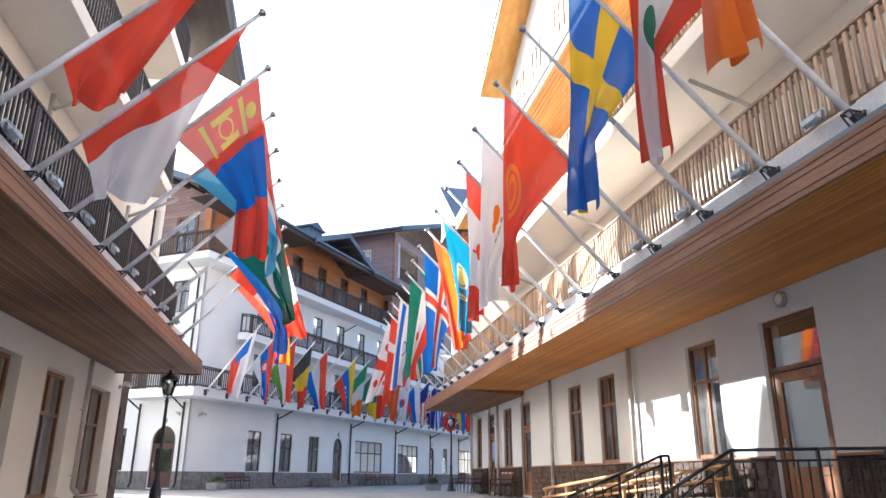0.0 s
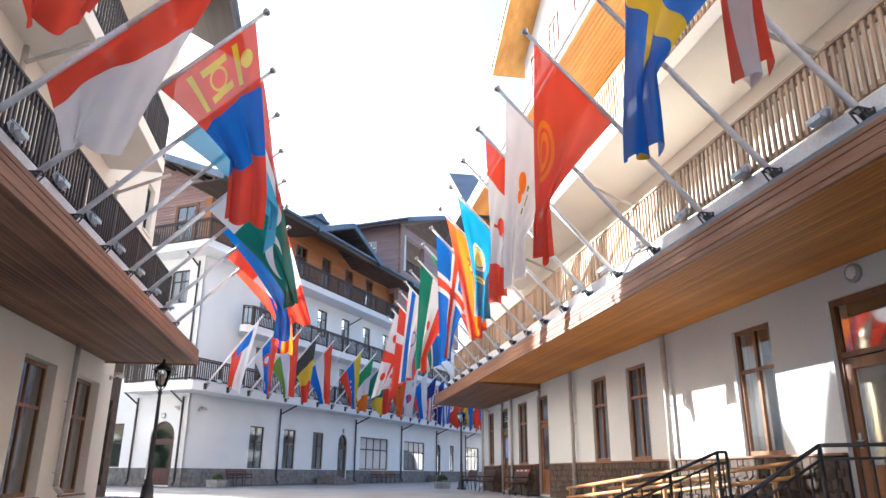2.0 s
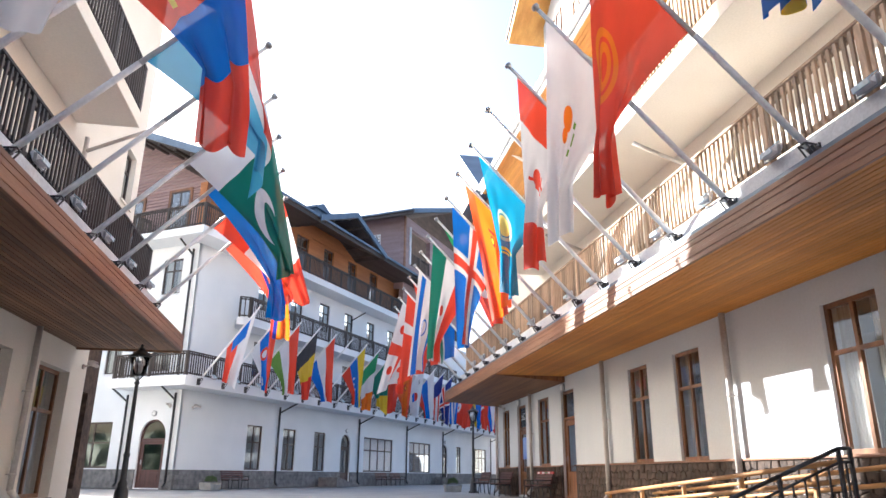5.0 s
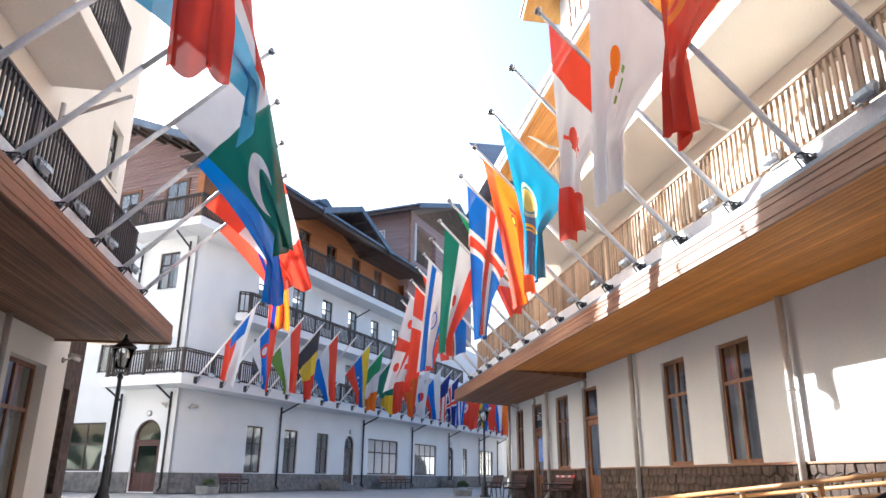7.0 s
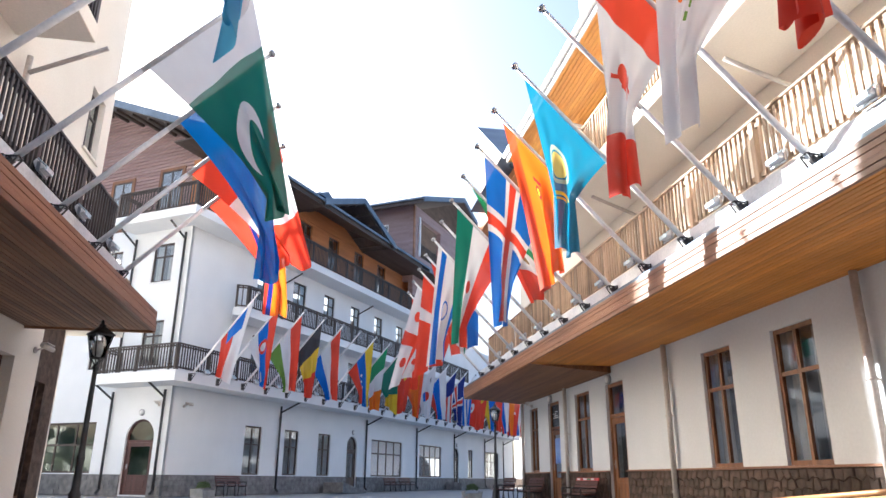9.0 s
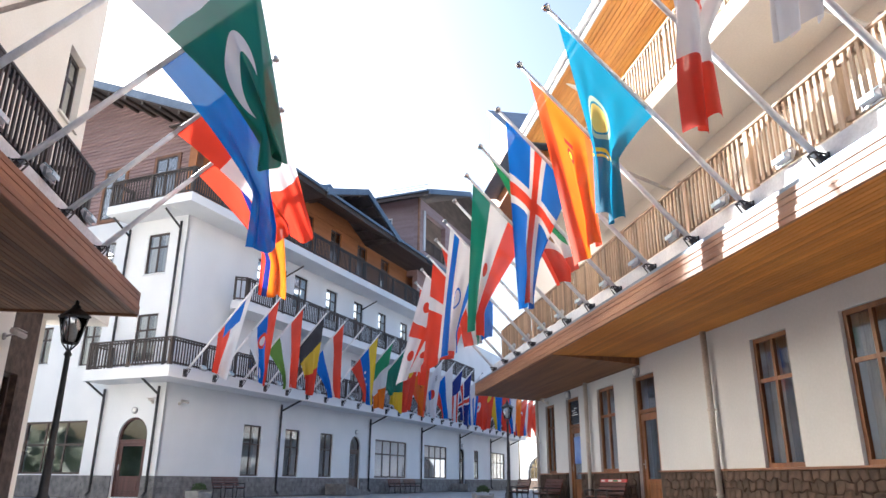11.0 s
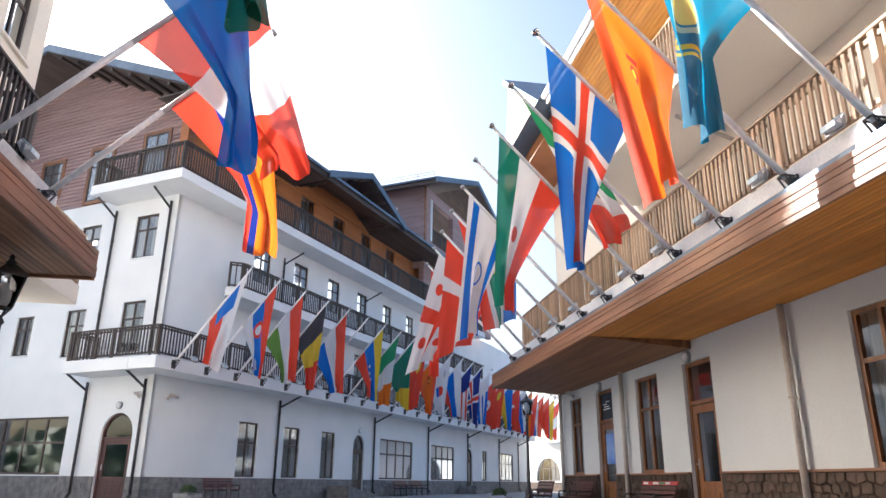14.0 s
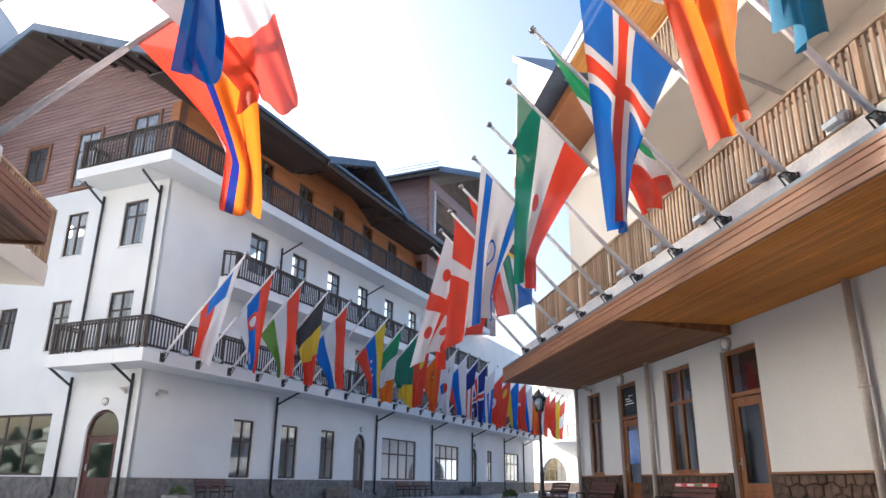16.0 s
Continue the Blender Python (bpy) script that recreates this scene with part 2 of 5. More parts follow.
def bars(bm, s0, s1, z0, z1, d0, d1, w, vs=(), hs=()):
    """A frame of width w with extra uprights at vs and cross bars at hs."""
    rings = [[bm.verts.new((x, d, z)) for x, z in ((a, c), (b, c), (b, e), (a, e))]
             for d in (d0, d1) for a, b, c, e in ((s0, s1, z0, z1), (s0 + w, s1 - w, z0 + w, z1 - w))]
    fo, fi, bo, bi = rings
    for i in range(4):
        j = (i + 1) % 4
        for q in ((fo[i], fo[j], fi[j], fi[i]), (bo[j], bo[i], bi[i], bi[j]), (fo[j], fo[i], bo[i], bo[j]), (fi[i], fi[j], bi[j], bi[i])):
            bm.faces.new(q)
    for v in vs:
        box(bm, v - w * 0.45, v + w * 0.45, d0 + 0.004, d1 - 0.004, z0 + w, z1 - w)
    for h in hs:
        box(bm, s0 + w, s1 - w, d0 + 0.008, d1 - 0.008, h - w * 0.45, h + w * 0.45)


def window(parent, s0, s1, z0, z1, mat, reveal=0.06, cols=2, split=0.66, sill=True, curtain=True, sillmat=None, glass=None):
    bm = bmesh.new()
    w = 0.07 if s1 - s0 < 1.5 else 0.08
    vs = [s0 + (s1 - s0) * k / cols for k in range(1, cols)]
    hs = [z0 + (z1 - z0) * split] if split else []
    bars(bm, s0, s1, z0, z1, reveal, reveal + 0.07, w)
    win = part("window", bm, mat, parent)
    for v in vs:
        boxpart("mullion", (v - w * 0.45, v + w * 0.45, reveal + 0.004, reveal + 0.066, z0 + w, z1 - w), mat, win)
    for h in hs:
        boxpart("transom", (s0 + w, s1 - w, reveal + 0.008, reveal + 0.062, h - w * 0.45, h + w * 0.45), mat, win)
    pane = boxpart("pane", (s0 + 0.02, s1 - 0.02, reveal + 0.03, reveal + 0.036, z0 + 0.02, z1 - 0.02), glass or GLASS, win)
    pane.visible_shadow = False
    if sill:
        boxpart("sill", (s0 - 0.05, s1 + 0.05, -0.05, reveal - 0.002, z0 - 0.045, z0 - 0.002), sillmat or mat, win, "", 0.006)
    if curtain:
        bm = bmesh.new()
        n = 28
        for a, b in ((s0 + 0.05, s0 + (s1 - s0) * 0.36), (s1 - (s1 - s0) * 0.36, s1 - 0.05)):
            top = [bm.verts.new((a + (b - a) * k / n, reveal + 0.2 + 0.03 * math.sin(k * 1.7 + a), z1 - 0.04)) for k in range(n + 1)]
            low = [bm.verts.new((a + (b - a) * k / n, reveal + 0.21 + 0.045 * math.sin(k * 1.7 + a + 0.3), z0 + 0.05)) for k in range(n + 1)]
            for k in range(n):
                bm.faces.new((low[k], low[k + 1], top[k + 1], top[k])).smooth = True
        part("curtain", bm, CURTAIN, win)
    return win


def door(parent, s0, s1, z0, z1, mat, transom=2.2, reveal=0.07, arched=False, poster=None, panel=None):
    bm = bmesh.new()
    w = 0.08
    if arched:
        r, mid = (s1 - s0) / 2, (s0 + s1) / 2
        zs = z1 - r
        box(bm, s0, s0 + w, reveal, reveal + 0.09, z0, zs)
        box(bm, s1 - w, s1, reveal, reveal + 0.09, z0, zs)
        n = 12
        for k in range(n):
            a0, a1 = math.pi * k / n, math.pi * (k + 1) / n
            pts = [(mid - r * math.cos(a0), zs + r * math.sin(a0)), (mid - r * math.cos(a1), zs + r * math.sin(a1)),
                   (mid - (r - w) * math.cos(a1), zs + (r - w) * math.sin(a1)), (mid - (r - w) * math.cos(a0), zs + (r - w) * math.sin(a0))]
            prism(bm, pts, "y", reveal, reveal + 0.09)
        box(bm, s0 + w, s1 - w, reveal + 0.005, reveal + 0.085, transom, transom + 0.09)
    else:
        bars(bm, s0, s1, z0, z1, reveal, reveal + 0.09, w, (), [transom + 0.05])
    d = part("door", bm, mat, parent)
    if arched:
        bm = bmesh.new()
        arc = [(mid - (r - 0.02) * math.cos(math.pi * k / 14), zs + (r - 0.02) * math.sin(math.pi * k / 14)) for k in range(15)]
        prism(bm, [(s1 - 0.03, transom), (s0 + 0.03, transom), *arc], "y", reveal + 0.045, reveal + 0.05)
        fan = part("fanlight", bm, GLASS, d)
        fan.visible_shadow = False
    else:
        fan = boxpart("fanlight", (s0 + 0.05, s1 - 0.05, reveal + 0.045, reveal + 0.05, transom + 0.06, z1 - 0.05), GLASS, d)
        fan.visible_shadow = False
    lf0, lf1, lt = s0 + w + 0.004, s1 - w - 0.004, transom - 0.004
    bm = bmesh.new()
    g = 0.15
    bars(bm, lf0, lf1, z0 + 0.01, lt, reveal + 0.02, reveal + 0.07, g)
    box(bm, lf0 + g, lf1 - g, reveal + 0.03, reveal + 0.06, z0 + 0.16, z0 + 0.62)
    box(bm, lf0 + g, lf1 - g, reveal + 0.022, reveal + 0.068, z0 + 0.62, z0 + 0.74)
    box(bm, lf0 + g + 0.08, lf1 - g - 0.08, reveal + 0.018, reveal + 0.05, z0 + 0.24, z0 + 0.54)
    part("leaf", bm, mat, d, "", 0.006)
    p = boxpart("pane", (lf0 + g - 0.01, lf1 - g + 0.01, reveal + 0.043, reveal + 0.049, z0 + 0.73, lt - g + 0.01), GLASS, d)
    p.visible_shadow = False
    if poster:
        boxpart("poster", (lf0 + g + 0.02, lf1 - g - 0.05, reveal + 0.036, reveal + 0.040, z0 + 1.15, lt - g - 0.1), poster, d, "printed poster on the glass")
    bm = bmesh.new()
    hs = lf0 + 0.07
    box(bm, hs - 0.02, hs + 0.02, reveal + 0.008, reveal + 0.019, z0 + 0.95, z0 + 1.15)
    tube(bm, (hs, reveal + 0.012, z0 + 1.05), (hs, reveal - 0.04, z0 + 1.05), 0.01)
    tube(bm, (hs, reveal - 0.04, z0 + 1.05), (hs + 0.11, reveal - 0.04, z0 + 1.05), 0.01)
    part("handle", bm, STEEL, d, "dark metal lever handle")
    bm = bmesh.new()
    for hz in (z0 + 0.3, transom - 0.35, transom + 0.3):
        tube(bm, (lf1 + 0.01, reveal - 0.012, hz - 0.06), (lf1 + 0.01, reveal - 0.012, hz + 0.06), 0.016, n=8)
    part("hinge", bm, DARKSTEEL, d)
    return d


def railing(name, label, m, s0, s1, z, d, h, mat, step=0.115, post_every=1.75, slat=0.042, group="balcony railings", ends=(True, True), single=True):
    """A wooden railing along s at depth d, standing at z."""
    t = thing(name, label, "railing", m, group)
    bm = bmesh.new()
    box(bm, s0, s1, d - 0.055, d + 0.055, z + h - 0.05, z + h)
    part("top_rail", bm, mat, t, "", 0.008)
    for cz in (z + h - 0.15, z + 0.07):
        boxpart("cross_rail", (s0, s1, d - 0.025, d + 0.025, cz, cz + 0.06), mat, t)
    n = max(1, round((s1 - s0) / post_every))
    bm = bmesh.new()
    box(bm, -0.05, 0.05, -0.05, 0.05, 0.0, h - 0.051)
    pm = finish(bm, "post", mat, 0.006)
    posts = [s0 + 0.05 + (s1 - s0 - 0.1) * k / n for k in range(n + 1)]
    for p in posts:
        shared("post", pm, t, (p, d, z))
    bm = bmesh.new()
    box(bm, -slat / 2, slat / 2, -0.014, 0.014, 0.04, h - 0.07)
    sm = finish(bm, "slat", mat)
    k = int((s1 - s0) / step)
    spots = [s0 + (i + 0.5) * (s1 - s0) / k for i in range(k)]
    spots = [p for p in spots if min(abs(p - q) for q in posts) > 0.08]
    if single:
        for p in spots[:300]:
            shared("slat", sm, t, (p, d - 0.040, z))
    else:
        bm = bmesh.new()
        for p in spots:
            box(bm, p - slat / 2, p + slat / 2, d - 0.054, d - 0.026, z + 0.04, z + h - 0.07)
        tagged(part("slats", bm, mat, t), kind="stuff")
    return t


def downpipe(m, s, z0, z1, mat, r=0.055, d=-0.11, elbow=0.0, name="drainpipe", side=1):
    t = thing(name, "painted metal drainpipe clamped to the wall", "drainpipe", m, "drainpipes")
    bm = bmesh.new()
    tube(bm, (s, d, z0 + 0.14), (s, d, z1), r, n=12)
    tube(bm, (s, d, z0 + 0.15), (s + 0.02, d - 0.14, z0), r, n=12)
    part("shaft", bm, mat, t)
    if elbow:
        bm = bmesh.new()
        tube(bm, (s, d, z1 - 0.3), (s + side * 0.1 * elbow, d - elbow, z1 + 0.18 * elbow), r * 0.85, n=10)
        part("elbow", bm, mat, t)
    z = z0 + 0.4
    while z < z1 - 0.2:
        bm = bmesh.new()
        tube(bm, (s, d, z), (s, d, z + 0.035), r * 1.25, n=12)
        box(bm, s - 0.012, s + 0.012, d, 0.002, z + 0.008, z + 0.028)
        part("clamp", bm, mat, t)
        z += 1.45
    return t


# ---- frames of the four facades: s along the wall, d inward, z up ----
MR = pose(7.03, 0, 0, 0, 0, -90)
ML = pose(-5.33, 0, 0, 0, 0, 90)
FA = 32.5
MF = pose(-5.93, 31.4, 0, 0, 0, 90 - FA)
MS = pose(-5.93, 31.4, 0, 0, 0, -FA)
ME = MF @ pose(45.0, 0.5, 0, 0, 0, -122)

# ---- ground ----
bm = bmesh.new()
bmesh.ops.create_grid(bm, x_segments=8, y_segments=8, size=900)
g = new("ground", finish(bm, "ground", GROUNDM))
g.location.z = -0.03
tagged(g, "grey paved square and land out to the horizon", "ground", "", "structure")


# ---- the lodge with the ramp (east side of the street) ----
east = thing("lodge_building", "white plastered lodge with a boarded balcony soffit and stone plinth", "building", MR)
RW = [(6.78, 7.83), (11.22, 12.24), (13.42, 14.40), (20.28, 21.40), (25.00, 25.92)]
RD = [(4.15, 5.47), (18.05, 19.13), (22.81, 23.88)]
holes = [(-b, -a, 0.97, 3.03) for a, b in RW] + [(-b, -a, 0.06, 3.03) for a, b in RD]
# wall split behind the soffit: shaded tone below, brighter warm tone above
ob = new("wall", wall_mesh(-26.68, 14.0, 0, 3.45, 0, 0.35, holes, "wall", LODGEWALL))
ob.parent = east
boxpart("upper_wall", (-26.68, 14.0, 0.002, 0.35, 3.452, 10.2), CREAM, east, "cream gallery wall")
boxpart("end_wall", (-26.68, -26.33, 0.352, 9.0, 0, 10.2), PLASTER, east)
# plain room shell behind the openings, coloured dark in place of indoor shade
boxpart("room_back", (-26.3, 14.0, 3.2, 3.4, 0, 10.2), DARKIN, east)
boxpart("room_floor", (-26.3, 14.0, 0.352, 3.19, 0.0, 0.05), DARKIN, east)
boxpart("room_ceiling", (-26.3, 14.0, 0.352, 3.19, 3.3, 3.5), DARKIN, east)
for a, b in RW:
    window(east, -b, -a, 0.97, 3.03, FRAMEWOOD)
for k, (a, b) in enumerate(RD):
    dd = door(east, -b, -a, 0.06, 3.03, FRAMEWOOD, 2.2, poster=SIGNBLUE if k == 2 else None)
    if k == 2:
        boxpart("sign", (-b + 0.085, -a - 0.085, 0.098, 0.102, 2.31, 2.95), SIGN_ROOMDARK, dd, "dark glazed sign with an unreadable white mark")
        bm = bmesh.new()
        for j, (w0, w1, zz) in enumerate(((0.30, 0.62, 2.62), (0.24, 0.50, 2.68), (0.42, 0.66, 2.74), (0.22, 0.70, 2.56))):
            box(bm, -b + w0, -b + w1, 0.092, 0.097, zz - 0.012, zz + 0.012)
        part("mark", bm, LAMPWHITE, dd)
# soffit boards run along the eave; one mesh with grooves


def boarded_eave(parent, s0, s1, deep, z, mat, tone, count=24):
    """A soffit of single boards along the wall, and a fascia of five boards in front of it."""
    sof = boxpart("soffit", (s0, s1, -deep, -0.002, z + 0.024, z + 0.045), mat, parent, "tongue and groove soffit boards")
    w = deep / count
    bm = bmesh.new()
    prism(bm, [(-w / 2 + 0.003, 0.022), (-w / 2 + 0.008, 0.0), (w / 2 - 0.008, 0.0), (w / 2 - 0.003, 0.022)], "x", s0, s1)
    me = finish(bm, "board", mat)
    for k in range(count):
        shared("board", me, sof, (0, -deep + (k + 0.5) * w, z))
    fas = boxpart("fascia", (s0, s1, -deep - 0.004, -deep + 0.012, z - 0.005, z + 0.37), tone, parent, "stained fascia boards")
    for k in range(5):
        zz = z - 0.02 + k * 0.077
        off = 0.0 if k < 2 else 0.02
        boxpart("board", (s0, s1, -deep - 0.05 + off, -deep - 0.005, zz, zz + 0.072), tone, fas, "", 0.006)
    return sof


boarded_eave(east, -26.66, 14.0, 2.12, 3.43, SOFFIT_R, FASCIA)
# the far bays carry a lower panel that slopes down to the wall; its darker colour holds the shade there
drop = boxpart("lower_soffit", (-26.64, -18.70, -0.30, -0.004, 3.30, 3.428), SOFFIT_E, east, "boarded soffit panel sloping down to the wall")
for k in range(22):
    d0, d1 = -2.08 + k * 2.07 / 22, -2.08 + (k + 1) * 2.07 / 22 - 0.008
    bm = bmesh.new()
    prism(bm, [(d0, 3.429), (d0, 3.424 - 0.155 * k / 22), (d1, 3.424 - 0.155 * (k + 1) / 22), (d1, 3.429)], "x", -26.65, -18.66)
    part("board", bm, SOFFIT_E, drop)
boxpart("end_fascia", (-26.72, -26.664, -2.15, 0.0, 3.41, 3.83), FASCIA, east)
boxpart("balcony_slab", (-26.6, 14.0, -1.61, -0.002, 3.85, 4.40), CONCRETE, east, "pale painted slab edge with streaks", 0.012)
boxpart("eave_top", (-26.66, 14.0, -2.122, -1.612, 3.80, 3.852), ROOFM, east)
# cream on the white slab stands in for warm bounced light
boxpart("upper_slab", (-20.5, 14.0, -1.61, -0.002, 7.0, 7.32), CREAM, east, "white painted upper balcony slab", 0.01)
usof = boxpart("upper_soffit", (-21.5, 14.0, -1.75, -0.002, 10.222, 10.5), EAVE, east, "orange varnished eave boards")
for k in range(16):
    d0, d1 = -1.75 + 1.75 * k / 16, -1.75 + 1.75 * (k + 1) / 16
    boxpart("board", (-21.5, 14.0, d0 + 0.005, d1 - 0.007, 10.2, 10.221), EAVE, usof)
bm = bmesh.new()
tube(bm, (-21.6, -1.83, 10.42), (14.0, -1.83, 10.42), 0.085, n=12)
part("gutter", bm, POLE, east, "white round eave gutter")
boxpart("eave_trim", (-21.55, 14.0, -1.79, -1.752, 10.18, 10.4), PLASTER, east)
for y in (6.0, 12.5, 18.2):
    bm = bmesh.new()
    tube(bm, (-y, -1.80, 10.33), (-y - 0.3, -0.9, 10.05), 0.05, n=10)
    tube(bm, (-y - 0.3, -0.9, 10.05), (-y - 0.3, -0.08, 9.9), 0.05, n=10)
    part("rain_elbow", bm, POLE, east)
# pitched roof behind the eave, and a steep gable over the street wall
bm = bmesh.new()
prism(bm, [(-1.9, 10.5), (6.0, 14.6), (13.5, 10.5)], "x", -26.7, 14.0)
part("roof", bm, ROOFM, east, "blue-grey metal roof")
bm = bmesh.new()
prism(bm, [(-19.3, 10.5), (-19.3, 15.85), (-12.0, 19.6), (-4.7, 15.85), (-4.7, 10.5)], "y", 0.02, 3.0)
gab = part("gable_wall", bm, PLASTER, east)
for s in (-18.4, -16.4, -14.0):
    window(east, s, s + 0.95, 13.3, 15.3, FRAMEWOOD, reveal=-0.03, sill=False, curtain=False)
bm = bmesh.new()
for sg in (-1, 1):
    prism(bm, [(-12.0 + sg * 7.95, 15.45), (-12.0, 19.66), (-12.0, 19.95), (-12.0 + sg * 8.05, 15.68)], "y", -1.1, 3.2)
part("gable_roof", bm, EAVE, east, "wide gable roof with varnished boarded underside")
bm = bmesh.new()
for sg in (-1, 1):
    prism(bm, [(-12.0 + sg * 8.1, 15.66), (-12.0, 19.96), (-12.0, 20.06), (-12.0 + sg * 8.15, 15.76)], "y", -1.15, 3.2)
part("gable_cover", bm, ROOFM, east)
# second gable at the street's end
bm = bmesh.new()
prism(bm, [(-28.2, 10.0), (-27.2, 14.2), (-22.4, 10.4), (-22.4, 10.2)], "y", -1.3, 2.5)
part("end_gable", bm, SIDINGO, east, "boarded end gable")
bm = bmesh.new()
prism(bm, [(-27.25, 14.25), (-22.2, 10.35), (-22.2, 10.5), (-27.2, 14.45)], "y", -1.5, 2.8)
part("end_gable_cover", bm, ROOFM, east)
railing("balcony_railing", "weathered wooden balcony railing on a pale slab", MR, -25.2, 4.0, 4.40, -1.55, 0.92, RAILWOOD, slat=0.05)
railing("balcony_railing", "weathered wooden railing of the upper balcony", MR, -20.3, 6.0, 7.32, -1.55, 1.0, RAILWOOD)


def end_rail(parent, s, d0, d1, z, h, mat):
    """A short railing across the end of a balcony."""
    r = boxpart("end_rail", (s - 0.045, s + 0.045, d0, d1, z + h - 0.05, z + h), mat, parent, "", 0.006)
    k = 0
    while d0 + 0.05 + k * 0.12 < d1 - 0.03:
        boxpart("slat", (s - 0.015, s + 0.015, d0 + 0.05 + k * 0.12, d0 + 0.09 + k * 0.12, z + 0.002, z + h - 0.051), mat, r)
        k += 1


end_rail(east, -25.1, -1.5, -0.01, 4.40, 0.92, RAILWOOD)
for y in (10.14, 15.66, 21.94):
    downpipe(MR, -y, 0.12, 3.42, GREYPIPE)
for y in (4.4, 10.4, 15.9):
    downpipe(MR, -y, 4.42, 6.6, GREYPIPE, 0.045, elbow=1.2, side=-1)
downpipe(MR, -26.5, 0.05, 3.42, GREYPIPE)
# stone plinth with its ledge
spans, at = [], -14.0
for a, b in sorted(RD):
    spans.append((at, a - 0.01))
    at = b + 0.01
spans.append((at, 26.68))
bm = bmesh.new()
for a, b in spans:
    box(bm, -b, -a, -0.03, -0.001, 0.0, 0.93)
plinth = part("plinth", bm, MORTAR, east)
bm = bmesh.new()
for a, b in spans:
    box(bm, -b, -a, -0.085, -0.002, 0.931, 0.965)
part("plinth_ledge", bm, FASCIA, east, "brown ledge over the plinth", 0.004)

# ---- the house across the street (west) ----
west = thing("lodge_building", "cream plastered lodge with a dark boarded soffit and stacked balconies", "building", ML)
LW = [(4.72, 6.42), (7.73, 9.43), (10.74, 12.45), (13.74, 15.44)]
holes = [(a, b, 0.17, 2.72) for a, b in LW]
ob = new("wall", wall_mesh(-14.0, 16.5, 0, 4.4, 0, 0.35, holes, "wall", CREAM))
ob.parent = west
boxpart("end_wall", (16.15, 16.5, 0.352, 8.0, 0, 16.0), CREAM, west)
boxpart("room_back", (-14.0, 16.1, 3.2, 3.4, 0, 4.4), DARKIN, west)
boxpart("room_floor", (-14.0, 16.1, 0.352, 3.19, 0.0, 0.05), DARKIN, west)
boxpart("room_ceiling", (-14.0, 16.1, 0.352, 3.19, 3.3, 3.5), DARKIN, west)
for a, b in LW:
    window(west, a, b, 0.17, 2.72, FRAMEWOOD, reveal=0.2, sill=True)
holes = [(15.50, 16.32, 6.85, 8.2)]
ob = new("upper_wall", wall_mesh(-14.0, 16.78, 4.402, 13.6, -0.43, -0.1, holes, "upper_wall", CREAM))
ob.parent = west
boxpart("upper_room", (-14, 16.4, 1.2, 1.4, 4.41, 13.5), DARKIN, west)
bm = bmesh.new()
bars(bm, 15.50, 16.32, 6.85, 8.2, -0.30, -0.24, 0.06, [15.91], [7.75])
win = part("window", bm, FRAMEDARK, west)
pn = boxpart("pane", (15.52, 16.30, -0.275, -0.27, 6.87, 8.18), GLASS, win)
pn.visible_shadow = False
boxpart("sill", (15.45, 16.37, -0.48, -0.31, 6.80, 6.848), CREAM, win)
boarded_eave(west, -14.0, 15.56, 2.2, 3.28, SOFFIT_D, FASCIA)
boxpart("end_fascia", (15.565, 15.61, -2.22, 0.0, 3.24, 3.65), FASCIA, west)
boxpart("eave_top", (-14.0, 15.58, -2.203, -1.582, 3.62, 3.66), ROOFM, west)
boxpart("balcony_slab", (-14.0, 15.58, -1.58, -0.002, 3.67, 4.40), CONCRETE, west, "pale painted slab edge with streaks", 0.012)
boxpart("upper_slab", (-14.0, 12.2, -1.58, -0.432, 7.08, 7.38), CREAM, west, "cream upper balcony slab", 0.01)
boxpart("top_slab", (-14.0, 12.2, -1.58, -0.432, 10.32, 10.62), CREAM, west, "cream top balcony slab", 0.01)
bm = bmesh.new()
prism(bm, [(-2.2, 13.3), (4.0, 16.6), (4.0, 16.9), (-2.25, 13.6)], "x", -14.0, 17.3)
part("roof", bm, ROOFDARK, west, "dark boarded eave")
bm = bmesh.new()
prism(bm, [(-2.26, 13.6), (4.0, 16.92), (4.0, 17.0), (-2.34, 13.66)], "x", -14.0, 17.4)
prism(bm, [(4.0, 16.92), (9.0, 14.0), (9.0, 14.1), (4.0, 17.0)], "x", -14.0, 17.4)
part("roof_cover", bm, ROOFM, west)
railing("balcony_railing", "dark wooden balcony railing on a pale slab", ML, -4.0, 14.6, 4.40, -1.50, 0.92, RAILDARK, step=0.125)
railing("balcony_railing", "dark wooden railing of an upper balcony", ML, -4.0, 12.15, 7.38, -1.52, 1.0, RAILDARK, step=0.125)
railing("balcony_railing", "dark wooden railing of the top balcony", ML, 0.0, 12.15, 10.62, -1.52, 1.0, RAILDARK, step=0.125, single=False)
for z, at_s in ((4.4, 14.55), (7.38, 12.1), (10.62, 12.1)):
    end_rail(west, at_s, -1.5, -0.44, z, 0.96, RAILDARK)
downpipe(ML, 13.15, 0.2, 3.27, GREYPIPE)
downpipe(ML @ pose(0, -0.43, 0), 12.55, 4.42, 6.95, GREYPIPE, 0.045, elbow=1.15, side=-1)
downpipe(ML @ pose(0, -0.43, 0), 7.2, 4.42, 6.95, GREYPIPE, 0.045, elbow=1.15, side=-1)
# stone pier and the side wing with its own balcony
wing = thing("side_wing", "set-back wing with a brown stone pier and a wooden balcony", "building", ML)
ob = new("pier", wall_mesh(16.52, 18.2, 0, 4.05, 0.22, 0.6, [(16.9, 17.6, 0.3, 2.5)], "pier", STONE))
ob.parent = wing
bm = bmesh.new()
